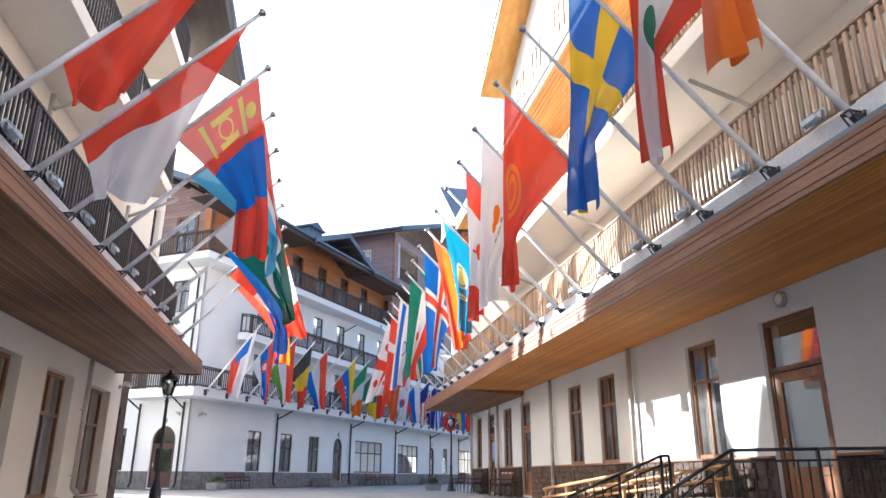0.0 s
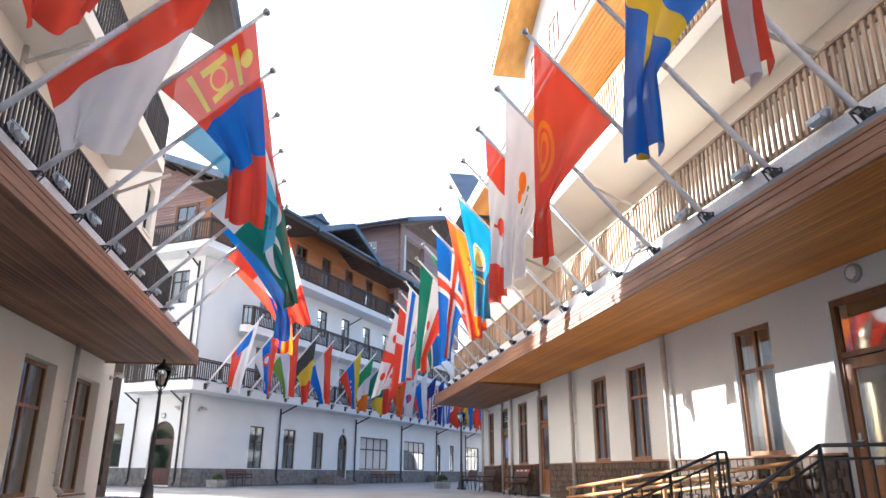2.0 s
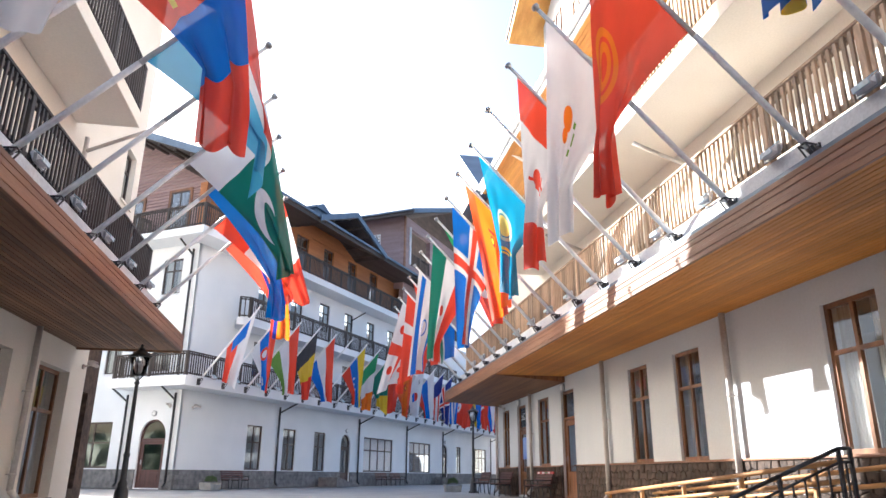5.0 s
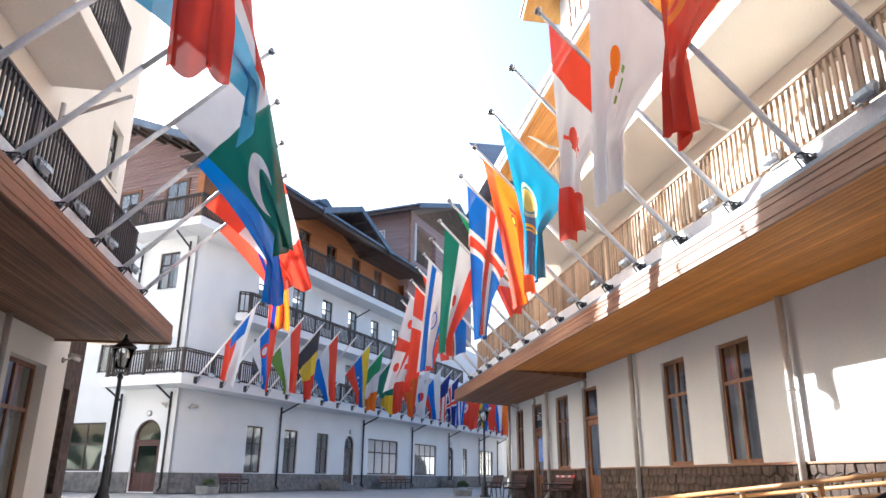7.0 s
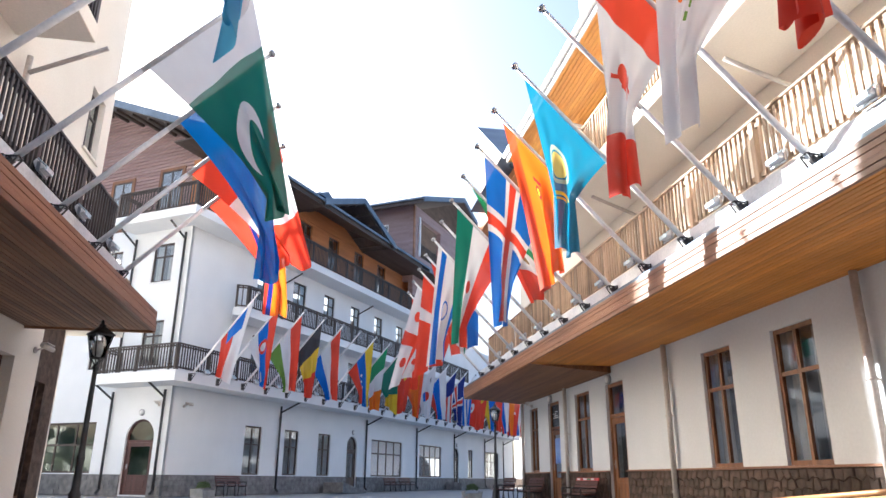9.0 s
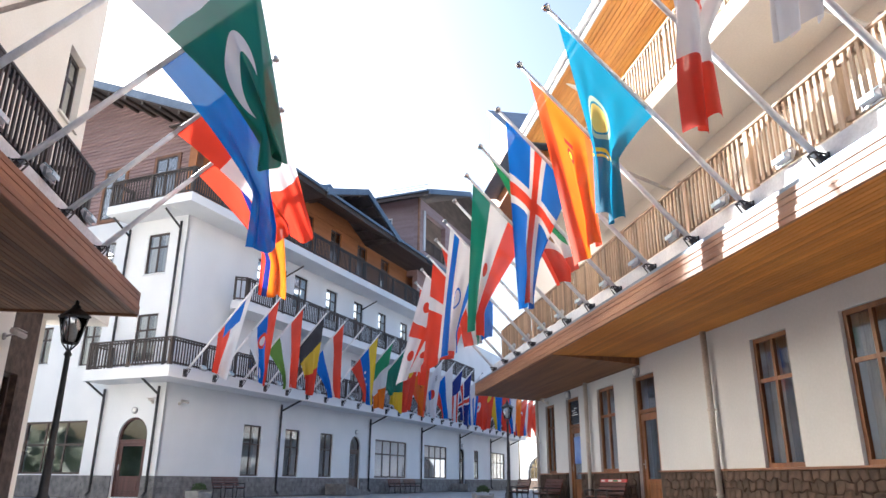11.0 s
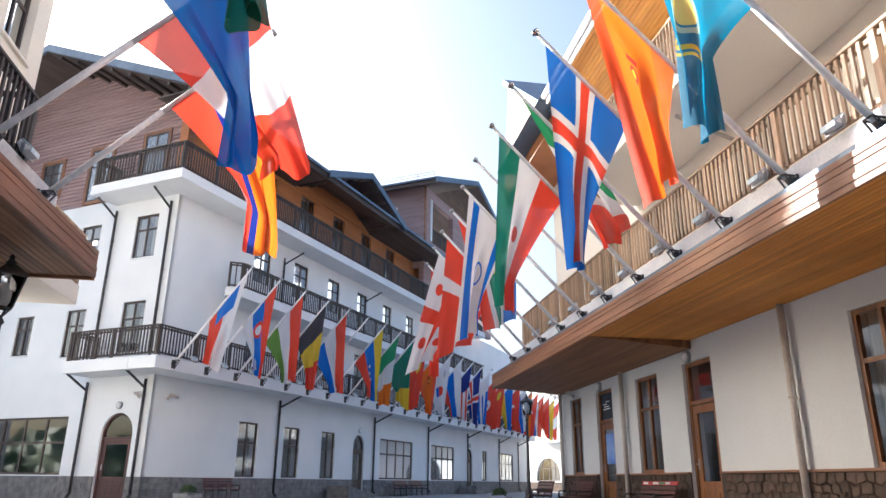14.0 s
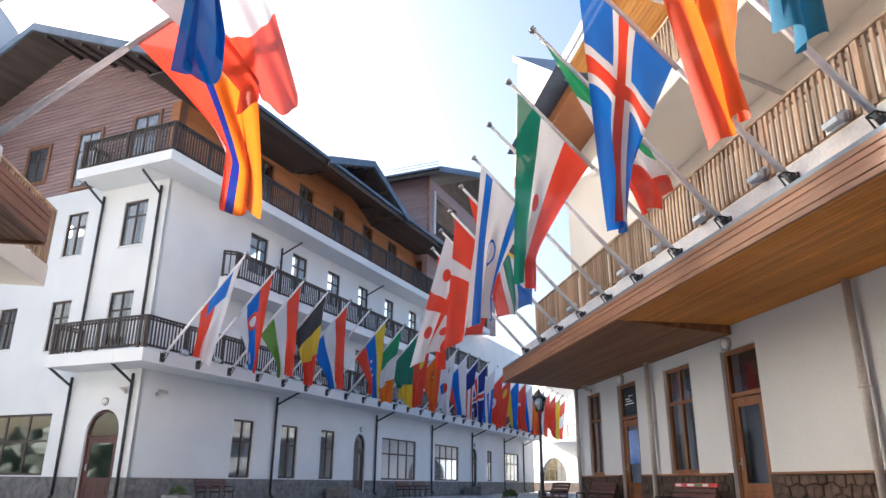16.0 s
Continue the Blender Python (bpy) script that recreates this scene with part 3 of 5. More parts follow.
bars(bm, 16.9, 17.6, 0.3, 2.5, 0.34, 0.40, 0.06, [], [1.75])
wn = part("window", bm, FRAMEDARK, wing)
pn = boxpart("pane", (16.92, 17.58, 0.366, 0.372, 0.32, 2.48), GLASS, wn)
boxpart("back_wall", (16.52, 20.2, 0.9, 1.2, 0, 6.6), CREAM, wing)
boxpart("slab", (16.52, 20.75, -0.24, 1.2, 4.06, 4.46), CREAM, wing, "cream balcony slab", 0.01)
railing("balcony_railing", "sunlit brown wooden railing of a side balcony", ML, 16.85, 20.7, 4.46, -0.18, 1.06, RAILWOOD)
railing("balcony_railing", "brown wooden end railing of a side balcony", ML @ pose(20.66, -0.12, 0, 0, 0, 90), 0.0, 1.2, 4.46, 0.0, 1.06, RAILWOOD)

# ---- the long house at the end of the street ----
far = thing("hotel_building", "white four-storey hotel with dark wooden balconies and brown timber top floor", "building", MF)
W1 = [(4.70, 5.92), (7.70, 8.88), (10.68, 11.86), (16.45, 20.55), (23.2, 27.0), (32.4, 33.4), (36.2, 39.9)]
D1 = [(13.62, 14.74), (29.4, 30.4)]
holes = [(a, b, 0.84, 2.95) for a, b in W1] + [(a, b, 0.05, 2.98, True) for a, b in D1]
UP = [(4.6, 5.75), (7.5, 8.65), (10.4, 11.5), (13.3, 14.35), (16.2, 17.25), (19.2, 20.25), (22.2, 23.3), (25.4, 26.5)]
holes += [(a, b, 5.3, 7.05) for a, b in UP] + [(a, b, 8.75, 10.4) for a, b in UP]
ob = new("wall", wall_mesh(0, 44.0, 0, 11.25, 0, 0.4, holes, "wall", PLASTER))
ob.parent = far
for a, b in W1:
    big = b - a > 2
    window(far, a, b, 0.84, 2.95, FRAMEDARK, reveal=0.06, cols=4 if big else 2, split=0.62, sill=False, curtain=False, glass=FILMGLASS if 16 < a < 24 else None)
for a, b in D1:
    door(far, a, b, 0.05, 2.98, FRAMEDARK, 2.2, arched=True, reveal=0.08)
for a, b in UP:
    window(far, a, b, 8.75, 10.4, FRAMEDARK, reveal=0.06, split=0.66, sill=False, curtain=False)
    window(far, a, b, 5.3, 7.05, FRAMEDARK, reveal=0.06, split=0.66, sill=False, curtain=False)
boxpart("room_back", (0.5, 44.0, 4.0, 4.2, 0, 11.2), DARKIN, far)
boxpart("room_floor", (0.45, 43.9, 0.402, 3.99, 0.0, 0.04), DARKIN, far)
boxpart("room_ceiling", (0.45, 43.9, 0.402, 3.99, 3.4, 3.6), CREAM, far)
# top floor in orange boards behind the long balcony
TOPW = [(4.5, 5.7), (7.6, 8.8), (10.5, 11.6), (13.4, 14.5), (16.3, 17.4)]
ob = new("top_wall", wall_mesh(0, 27.0, 11.252, 14.0, 0, 0.4, [(a, b, 12.0, 13.85) for a, b in TOPW], "top_wall", SIDINGO))
ob.parent = far
for a, b in TOPW:
    window(far, a, b, 12.0, 13.85, FRAMEDARK, reveal=0.1, split=0.66, sill=False, curtain=False)
# slabs
boxpart("balcony_slab", (-1.2, 42.5, -1.2, -0.002, 4.16, 4.58), PLASTER, far, "white painted balcony slab", 0.012)
bm = bmesh.new()
poly = [(3.0, -0.002), (2.2, -0.75), (2.35, -1.0), (2.75, -1.2), (30.0, -1.2), (30.0, -0.002)]
prism(bm, poly, "z", 7.42, 7.78)
part("balcony_slab", bm, PLASTER, far, "white balcony slab with a rounded end")
boxpart("balcony_slab", (-1.2, 30.0, -1.2, -0.002, 10.88, 11.25), PLASTER, far, "white top balcony slab", 0.012)
railing("balcony_railing", "dark brown wooden railing behind a row of flags", MF, -1.14, 42.3, 4.58, -1.13, 1.03, RAILDARK, step=0.14, slat=0.05, single=False)
railing("balcony_railing", "dark brown wooden railing of the middle balcony", MF, 2.7, 29.5, 7.78, -1.13, 1.03, RAILDARK, step=0.14, slat=0.05, single=False)
railing("balcony_railing", "dark brown wooden railing end of the middle balcony", MF @ pose(2.3, -0.72, 0, 0, 0, -48), 0.0, 0.55, 7.78, 0.0, 1.03, RAILDARK, step=0.14, slat=0.05, single=False)
railing("balcony_railing", "dark brown wooden railing of the top balcony", MF, -1.14, 29.5, 11.25, -1.13, 1.1, RAILDARK, step=0.13, slat=0.05, single=False)
# side face
SO = lambda a, b: (-b, -a)
swin = [(0.90, 2.0, 5.0, 6.88), (3.85, 4.85, 5.0, 6.8), (6.65, 7.6, 5.2, 6.75), (0.88, 2.0, 8.55, 10.25), (3.82, 4.88, 8.5, 10.2)]
holes = [(-b, -a, z0, z1) for a, b, z0, z1 in swin] + [(-8.3, -3.78, 0.84, 2.84), (-2.08, -0.62, 0.05, 2.9, True)]
side = thing("hotel_end_wall", "white gable end of the hotel with timber boarding above", "building", MS)
ob = new("wall", wall_mesh(-15.0, 0.0, 0, 11.12, 0.002, 0.15, holes, "wall", PLASTER))
ob.parent = side
for a, b, z0, z1 in swin:
    window(side, -b, -a, z0, z1, FRAMEDARK, reveal=0.06, split=0.66, sill=True, sillmat=PLASTER)
window(side, -8.3, -3.78, 0.84, 2.84, FRAMEDARK, reveal=0.06, cols=4, split=0.55, sill=False, curtain=False)
door(side, -2.08, -0.62, 0.05, 2.9, DOORRED, 2.0, arched=True, reveal=0.08)
boxpart("room_back", (-15.0, -0.45, 3.5, 3.7, 0, 11.0), DARKIN, side)
# boarded gable
twin = [(6.72, 7.9, 11.9, 13.45), (3.88, 5.08, 11.3, 13.62), (0.95, 2.2, 11.3, 13.75)]
bm = bmesh.new()
prism(bm, [(-15.8, 11.13), (0.0, 11.13), (0.0, 14.9), (-6.7, 17.78), (-15.8, 13.9)], "y", 0.06, 0.4)
part("gable_backing", bm, SIDING, side)
bm = bmesh.new()
z = 11.13


def gable_low(z):
    return -15.8 if z < 13.9 else -(6.7 + (17.8 - z) / 0.43)


def gable_high(z):
    return 0.0 if z < 14.9 else -(z - 14.9) / 0.43


while z < 17.6:
    cuts = [(-b - 0.12, -a + 0.12) for a, b, z0, z1 in twin if z0 - 0.15 < z + 0.07 < z1 + 0.12]
    ends = [(gable_low(z), gable_low(z + 0.165))] + [(e, e) for c in sorted(cuts) for e in c] + [(gable_high(z), gable_high(z + 0.165))]
    for (x0, x1), (y0, y1) in zip(ends[::2], ends[1::2]):
        vs = [bm.verts.new(p) for p in ((x0, 0.055, z), (y0, 0.055, z), (y0, 0.0, z + 0.02), (x0, 0.0, z + 0.02), (x1, 0.05, z + 0.165), (y1, 0.05, z + 0.165))]
        bm.faces.new((vs[0], vs[1], vs[2], vs[3]))
        bm.faces.new((vs[3], vs[2], vs[5], vs[4]))
    z += 0.168
tagged(part("siding_boards", bm, SIDING, side, "pinkish brown horizontal timber boards"), kind="stuff")
for a, b, z0, z1 in twin:
    bm = bmesh.new()
    bars(bm, -b - 0.1, -a + 0.1, z0 - 0.12, z1 + 0.1, -0.02, 0.056, 0.13)
    cs = part("window", bm, FRAMEWOOD, side, "window in a brown timber casing")
    bm = bmesh.new()
    bars(bm, -b + 0.03, -a - 0.03, z0 + 0.01, z1 - 0.03, 0.0, 0.04, 0.06, [-(a + b) / 2], [z0 + (z1 - z0) * 0.66])
    part("frame", bm, FRAMEDARK, cs)
    boxpart("pane", (-b + 0.03, -a - 0.03, 0.018, 0.024, z0 + 0.01, z1 - 0.03), GLASS, cs)
    # near-black sheet stands in for the unlit room behind the glass
    boxpart("backing", (-b + 0.03, -a - 0.03, 0.050, 0.058, z0 + 0.01, z1 - 0.03), SIGN_ROOMDARK, cs)
for nm, z0, z1, v1, h in (("balcony_slab", 4.16, 4.58, 3.0, 1.03), ("balcony_slab", 10.88, 11.25, 3.25, 1.1)):
    boxpart(nm, (-v1, -0.002, -1.198, 0.0, z0 + 0.001, z1 - 0.001), PLASTER, side, "white painted balcony slab", 0.01)
    railing("balcony_railing", "dark brown wooden railing on the hotel's end face", MS, -v1 + 0.05, 1.14, z1, -1.13, h, RAILDARK, step=0.14, slat=0.05)
    railing("balcony_railing", "dark brown wooden return railing", MS @ pose(-v1 + 0.1, -1.1, 0, 0, 0, 90), 0.0, 1.05, z1, 0.0, h, RAILDARK, step=0.14, slat=0.05, single=False)
# main roof: ridge along the front, wide dark boarded eaves, flat boarded soffit before the top floor
bm = bmesh.new()
SL, RIDGE = 0.43, 6.7
TOPZ = 14.24 + (RIDGE + 2.0) * SL
prism(bm, [(-2.0, 13.98), (RIDGE, TOPZ - 0.26), (15.4, 13.98), (15.4, 14.24), (RIDGE, TOPZ), (-2.0, 14.24)], "x", -1.7, 18.8)
part("roof_underside", bm, ROOFDARK, far, "dark boarded roof underside")
bm = bmesh.new()
prism(bm, [(-2.12, 14.2), (RIDGE, TOPZ + 0.01), (15.5, 14.2), (15.5, 14.32), (RIDGE, TOPZ + 0.13), (-2.12, 14.34)], "x", -1.78, 19.8)
prism(bm, [(-2.12, 13.98), (RIDGE, TOPZ - 0.22), (15.5, 13.98), (15.5, 14.2), (RIDGE, TOPZ + 0.01), (-2.12, 14.2)], "x", -1.78, -1.701)
part("roof_cover", bm, ROOFM, far, "blue-grey sheet metal roof with deep edge")
for s0, s1 in ((-1.69, 6.9), (14.3, 24.4)):
    sof = boxpart("eave_soffit", (s0, s1, -2.0, -0.002, 14.03, 14.06), ROOFDARK, far, "dark boarded flat eave soffit")
    for k in range(13):
        boxpart("board", (s0, s1, -1.99 + k * 0.152, -1.846 + k * 0.152, 14.005, 14.028), ROOFDARK, sof)
bm = bmesh.new()
prism(bm, [(-2.12, 14.02), (-0.82, 14.5), (-0.82, 14.86), (-2.12, 14.34)], "x", 19.8, 24.5)
part("eave_roof", bm, ROOFM, far)
for k in range(8):
    d = -1.5 + k * 1.05
    zz = 13.98 + (d + 2) * SL
    boxpart("rafter_end", (-1.66, 0.0, d, d + 0.11, zz - 0.12, zz + 0.02), ROOFDARK, far)
# cross gable over the front
CGS, CGZ = 10.6, 15.62
bm = bmesh.new()
for e in (6.75, 14.45):
    prism(bm, [(e, 14.0), (CGS, CGZ - 0.14), (CGS, CGZ + 0.12), (e, 14.24)], "y", -2.08, 5.0)
part("cross_gable", bm, ROOFDARK, far, "dark boarded cross gable")
bm = bmesh.new()
for sg, e in ((-1, 6.65), (1, 14.55)):
    prism(bm, [(e, 14.24), (CGS, CGZ + 0.13), (CGS, CGZ + 0.25), (e, 14.36)], "y", -2.2, 5.0)
    prism(bm, [(e, 14.02), (CGS, CGZ - 0.08), (CGS, CGZ + 0.13), (e, 14.24)], "y", -2.2, -2.125)
part("cross_gable_cover", bm, ROOFM, far)
bm = bmesh.new()
prism(bm, [(7.0, 14.02), (14.2, 14.02), (CGS, CGZ - 0.16)], "y", -0.02, 0.2)
part("cross_gable_wall", bm, SIDINGO, far, "orange timber boarding under the cross gable")
for k in range(4):
    for sg in (-1, 1):
        sx = CGS + sg * (0.75 + k * 0.85)
        zz = CGZ - 0.12 - (0.75 + k * 0.85) * 0.38
        boxpart("rafter_end", (sx - 0.06, sx + 0.06, -2.06, -0.03, zz - 0.12, zz - 0.01), ROOFDARK, far)
# roof lantern
bm = bmesh.new()
box(bm, 14.3, 16.0, 3.4, 4.9, 16.4, 18.35)
box(bm, 14.1, 16.2, 3.2, 5.1, 18.35, 18.5)
prism(bm, [(14.2, 18.5), (16.1, 18.5), (15.15, 18.95)], "y", 3.3, 5.0)
part("roof_lantern", bm, ROOFM, far, "small metal-clad roof lantern")
# tower block
ob = new("tower_wall", wall_mesh(19.9, 32.4, 11.25, 19.2, -0.8, -0.45, [(20.75, 24.6, 15.6, 18.5)], "tower_wall", SIDING))
ob.parent = far
MT = pose(19.9, 0, 0, 0, 0, -90)
ob = new("tower_side", wall_mesh(-9.0, 0.448, 13.6, 19.2, 0.0, 0.3, [(-2.2, -1.2, 16.45, 17.95)], "tower_side", SIDING))
ob.parent = far
ob.matrix_basis = MT
win = window(far, -2.2, -1.2, 16.45, 17.95, POLE, reveal=0.03, sill=False, curtain=False)
win.matrix_basis = MT
boxpart("corner_post", (19.8, 20.02, -0.90, -0.802, 14.3, 19.1), FASCIA, far, "dark brown corner board")
boxpart("recess_back", (20.75, 24.6, 0.9, 1.1, 15.6, 18.5), SIDING, far)
boxpart("recess_floor", (20.75, 24.6, -0.448, 0.9, 15.4, 15.6), PLASTER, far)
boxpart("recess_post", (20.70, 20.9, -0.9, -0.802, 15.6, 18.5), PLASTER, far)
bm = bmesh.new()
bars(bm, 22.3, 23.6, 15.65, 18.2, 0.82, 0.9, 0.1)
dr = part("balcony_door", bm, PLASTER, far)
# near-black pane with the dark of the room in its colour
boxpart("pane", (22.38, 23.52, 0.85, 0.86, 15.7, 18.15), SIGN_ROOMDARK, dr)
railing("balcony_railing", "dark railing of the tower's recessed balcony", MF, 20.9, 24.6, 15.6, -0.7, 1.05, RAILDARK, step=0.14, single=False)
bm = bmesh.new()
prism(bm, [(18.75, 18.75), (26.2, 21.45), (33.6, 18.75), (33.6, 19.0), (26.2, 21.72), (18.75, 19.0)], "y", -2.1, 9.5)
part("tower_roof", bm, ROOFDARK, far, "boarded tower roof overhang")
bm = bmesh.new()
prism(bm, [(18.65, 19.0), (26.2, 21.73), (33.7, 19.0), (33.7, 19.12), (26.2, 21.87), (18.65, 19.12)], "y", -2.2, 9.6)
prism(bm, [(18.65, 18.77), (26.2, 21.49), (33.7, 18.77), (33.7, 19.0), (26.2, 21.73), (18.65, 19.0)], "y", -2.2, -2.102)
part("tower_roof_cover", bm, ROOFM, far)
guard = bmesh.new()
for k in range(8):
    d = -1.9 + k * 1.2
    tube(guard, (18.9, d, 19.15), (18.9, d, 19.62), 0.018, n=6)
for z in (19.42, 19.6):
    tube(guard, (18.9, -1.9, z), (18.9, 6.5, z), 0.018, n=6)
part("snow_guard", guard, STEEL, far, "thin metal snow guard on the roof")
# plinths, pipes
bm = bmesh.new()
at = 0.0
for a, b in D1 + [(44.0, 44.0)]:
    box(bm, at, a - 0.02, -0.05, -0.001, 0.0, 0.80)
    at = b + 0.02
fpl = part("plinth", bm, GREYSTONE, far, "grey stone plinth")
bm = bmesh.new()
box(bm, -15.0, -2.1, -0.05, 0.0, 0.0, 0.80)
box(bm, -0.6, 0.05, -0.05, 0.0, 0.0, 0.80)
spl = part("plinth", bm, GREYSTONE, side, "grey stone plinth")
for s in (7.15, 15.65, 22.6, 29.3, 36.1, 41.0):
    downpipe(MF, s, 0.1, 4.0, DARKSTEEL, 0.05, d=-0.09, elbow=1.0)
for s in (6.6, 14.0, 21.0):
    downpipe(MF, s, 7.8, 10.3, DARKSTEEL, 0.045, d=-0.09, elbow=0.95)
for z0, z1 in ((0.1, 4.0), (4.6, 10.6)):
    downpipe(MS, -3.02, z0, z1, DARKSTEEL, 0.05, d=-0.09, elbow=1.0)
    downpipe(MS, -0.26, z0, z1, DARKSTEEL, 0.05, d=-0.09, elbow=1.0)
# ---- sunlit cross house closing the square ----
end = thing("cross_house", "bright white house with arched windows closing the square", "building", ME)
ob = new("wall", wall_mesh(-3.0, 34.0, 0, 10.0, 3.0, 3.4, [(-1.9, 1.3, 0.9, 2.95, True), (8.0, 11.2, 0.9, 2.95, True)], "wall", PLASTER))
ob.parent = end
for a in (-1.9, 8.0):
    bm = bmesh.new()
    bars(bm, a, a + 3.2, 0.9, 2.95, 3.15, 3.2, 0.08, [a + 0.8, a + 1.6, a + 2.4], [2.0])
    wn = part("window", bm, FRAMEDARK, end)
    boxpart("pane", (a, a + 3.2, 3.17, 3.176, 0.9, 2.95), GLASS, wn)
boxpart("room_back", (-3.0, 34.0, 6.0, 6.2, 0, 10), DARKIN, end)
boxpart("slab", (-0.5, 34.0, 1.6, 2.99, 4.2, 4.6), PLASTER, end)
boxpart("plinth", (-3.0, 34.0, 2.94, 2.999, 0, 0.8), STONE, end)
railing("balcony_railing", "wooden railing of the cross house", ME, -0.5, 33.0, 4.6, 1.66, 1.03, RAILWOOD, step=0.16, single=False)
bm = bmesh.new()
prism(bm, [(1.5, 9.9), (8.0, 13.5), (8.0, 13.8), (1.4, 10.2)], "x", -3.0, 34.0)
part("roof", bm, ROOFM, end)
# blocks out of sight that close the place; the first is added to block sun
nb1 = thing("unseen_building", "plain white unseen block that keeps the sun off the far bays", "building", kind="structure")
boxpart("wall", (-19.0, -14.9, 35.0, 46.0, 0, 20.0), PLASTER, nb1)
nb2 = thing("unseen_building", "plain white building behind the street", "building", kind="structure")
boxpart("wall", (-30.0, 30.0, -30.0, -29.0, 0, 11.0), PLASTER, nb2)

# wooded slope west of the houses, seen only in the window panes
hill = random.Random(5)
bm = bmesh.new()
rows = []
for i in range(9):
    row = []
    for j in range(70):
        up = i / 8
        row.append(bm.verts.new((-62 - 22 * up + hill.uniform(-1.5, 1.5), -50 + j * 1.25, -0.5 + 6.5 * up ** 0.8 + hill.uniform(-1.4, 1.4) * (i > 0))))
    rows.append(row)
for a, b in zip(rows, rows[1:]):
    for k in range(69):
        bm.faces.new((a[k], a[k + 1], b[k + 1], b[k]))
slope = new("backdrop", finish(bm, "backdrop", LEAF))
tagged(slope, "low wooded slope beyond the houses", "hillside", "", "structure")


# ---- flag cloths: bands and devices ----
RED, DRED, BLUE, NAVY, SKYB = (0.80, 0.065, 0.03), (0.48, 0.02, 0.03), (0.008, 0.16, 0.64), (0.015, 0.03, 0.22), (0.10, 0.48, 0.76)
GREEN, DGREEN, LGREEN, WHITE, YELLOW = (0.03, 0.30, 0.12), (0.012, 0.19, 0.125), (0.16, 0.34, 0.04), (0.80, 0.80, 0.82), (0.80, 0.56, 0.03)
ORANGE, BLACK, PINK = (0.85, 0.20, 0.01), (0.05, 0.048, 0.055), (0.75, 0.22, 0.25)


def flag_cloth(name, way, bands, marks=()):
    """bands: (colour, weight) along the hoist ('h') or the fly ('v'); marks: discs, crosses and bars on top."""
    m, nt, b = material(name)
    uv = nt.nodes.new("ShaderNodeTexCoord")
    sep = nt.nodes.new("ShaderNodeSeparateXYZ")
    nt.links.new(uv.outputs["UV"], sep.inputs[0])
    def calc(op, a, c=None, d=None):
        n = nt.nodes.new("ShaderNodeMath")
        n.operation = op
        for i, v in enumerate((a, c, d)):
            if v is None:
                continue
            if isinstance(v, (int, float)):
                n.inputs[i].default_value = v
            else:
                nt.links.new(v, n.inputs[i])
        return n.outputs[0]
    U, V = sep.outputs[0], sep.outputs[1]
    total, at, stops = sum(w for _, w in bands), 0.0, []
    for c, w in bands:
        stops.append((at / total, c))
        at += w
    if len(stops) == 1:
        stops.append((0.99, stops[0][1]))
    r = ramp_node(nt, stops, "CONSTANT")
    nt.links.new(V if way == "h" else U, r.inputs[0])
    col = r.outputs[0]
    def over(mask, c):
        mx = nt.nodes.new("ShaderNodeMixRGB")
        nt.links.new(mask, mx.inputs[0])
        nt.links.new(col, mx.inputs[1])
        mx.inputs[2].default_value = (*c, 1)
        return mx.outputs[0]
    def disc(u, v, rad):
        du = calc("MULTIPLY", calc("SUBTRACT", U, u), 1.5)
        dv = calc("SUBTRACT", V, v)
        return calc("LESS_THAN", calc("SQRT", calc("ADD", calc("MULTIPLY", du, du), calc("MULTIPLY", dv, dv))), rad)
    for mk in marks:
        if mk[0] == "disc":
            col = over(disc(*mk[1:4]), mk[4])
        elif mk[0] == "ring":
            col = over(calc("SUBTRACT", disc(mk[1], mk[2], mk[3]), disc(mk[1], mk[2], mk[3] * 0.78)), mk[4])
        elif mk[0] == "crescent":
            col = over(calc("MULTIPLY", disc(*mk[1:4]), calc("SUBTRACT", 1.0, disc(mk[1] + mk[3] * 0.3, mk[2] + mk[3] * 0.15, mk[3] * 0.86))), mk[4])
        elif mk[0] == "cross":
            a = calc("LESS_THAN", calc("ABSOLUTE", calc("SUBTRACT", U, mk[1])), mk[2] / 1.5)
            c = calc("LESS_THAN", calc("ABSOLUTE", calc("SUBTRACT", V, 0.5)), mk[2])
            col = over(calc("MAXIMUM", a, c), mk[3])
        elif mk[0] == "bar":
            a = calc("LESS_THAN", calc("ABSOLUTE", calc("SUBTRACT", U, (mk[1] + mk[2]) / 2)), (mk[2] - mk[1]) / 2)
            c = calc("LESS_THAN", calc("ABSOLUTE", calc("SUBTRACT", V, (mk[3] + mk[4]) / 2)), (mk[4] - mk[3]) / 2)
            col = over(calc("MULTIPLY", a, c), mk[5])
    weave = noise_node(nt, 3.0, 5, None, "UV")
    wr = ramp_node(nt, [(0.3, (0.86, 0.86, 0.88)), (0.7, (1.0, 1.0, 1.0))])
    nt.links.new(weave.outputs["Fac"], wr.inputs[0])
    mul = nt.nodes.new("ShaderNodeMixRGB")
    mul.blend_type = "MULTIPLY"
    mul.inputs[0].default_value = 1.0
    nt.links.new(col, mul.inputs[1])
    nt.links.new(wr.outputs[0], mul.inputs[2])
    nt.links.new(mul.outputs[0], b.inputs["Base Color"])
    b.inputs["Roughness"].default_value = 0.75
    b.inputs["Sheen Weight"].default_value = 0.15
    tr = nt.nodes.new("ShaderNodeBsdfTranslucent")
    nt.links.new(mul.outputs[0], tr.inputs["Color"])
    mx = nt.nodes.new("ShaderNodeMixShader")
    mx.inputs[0].default_value = 0.56
    nt.links.new(b.outputs[0], mx.inputs[1])
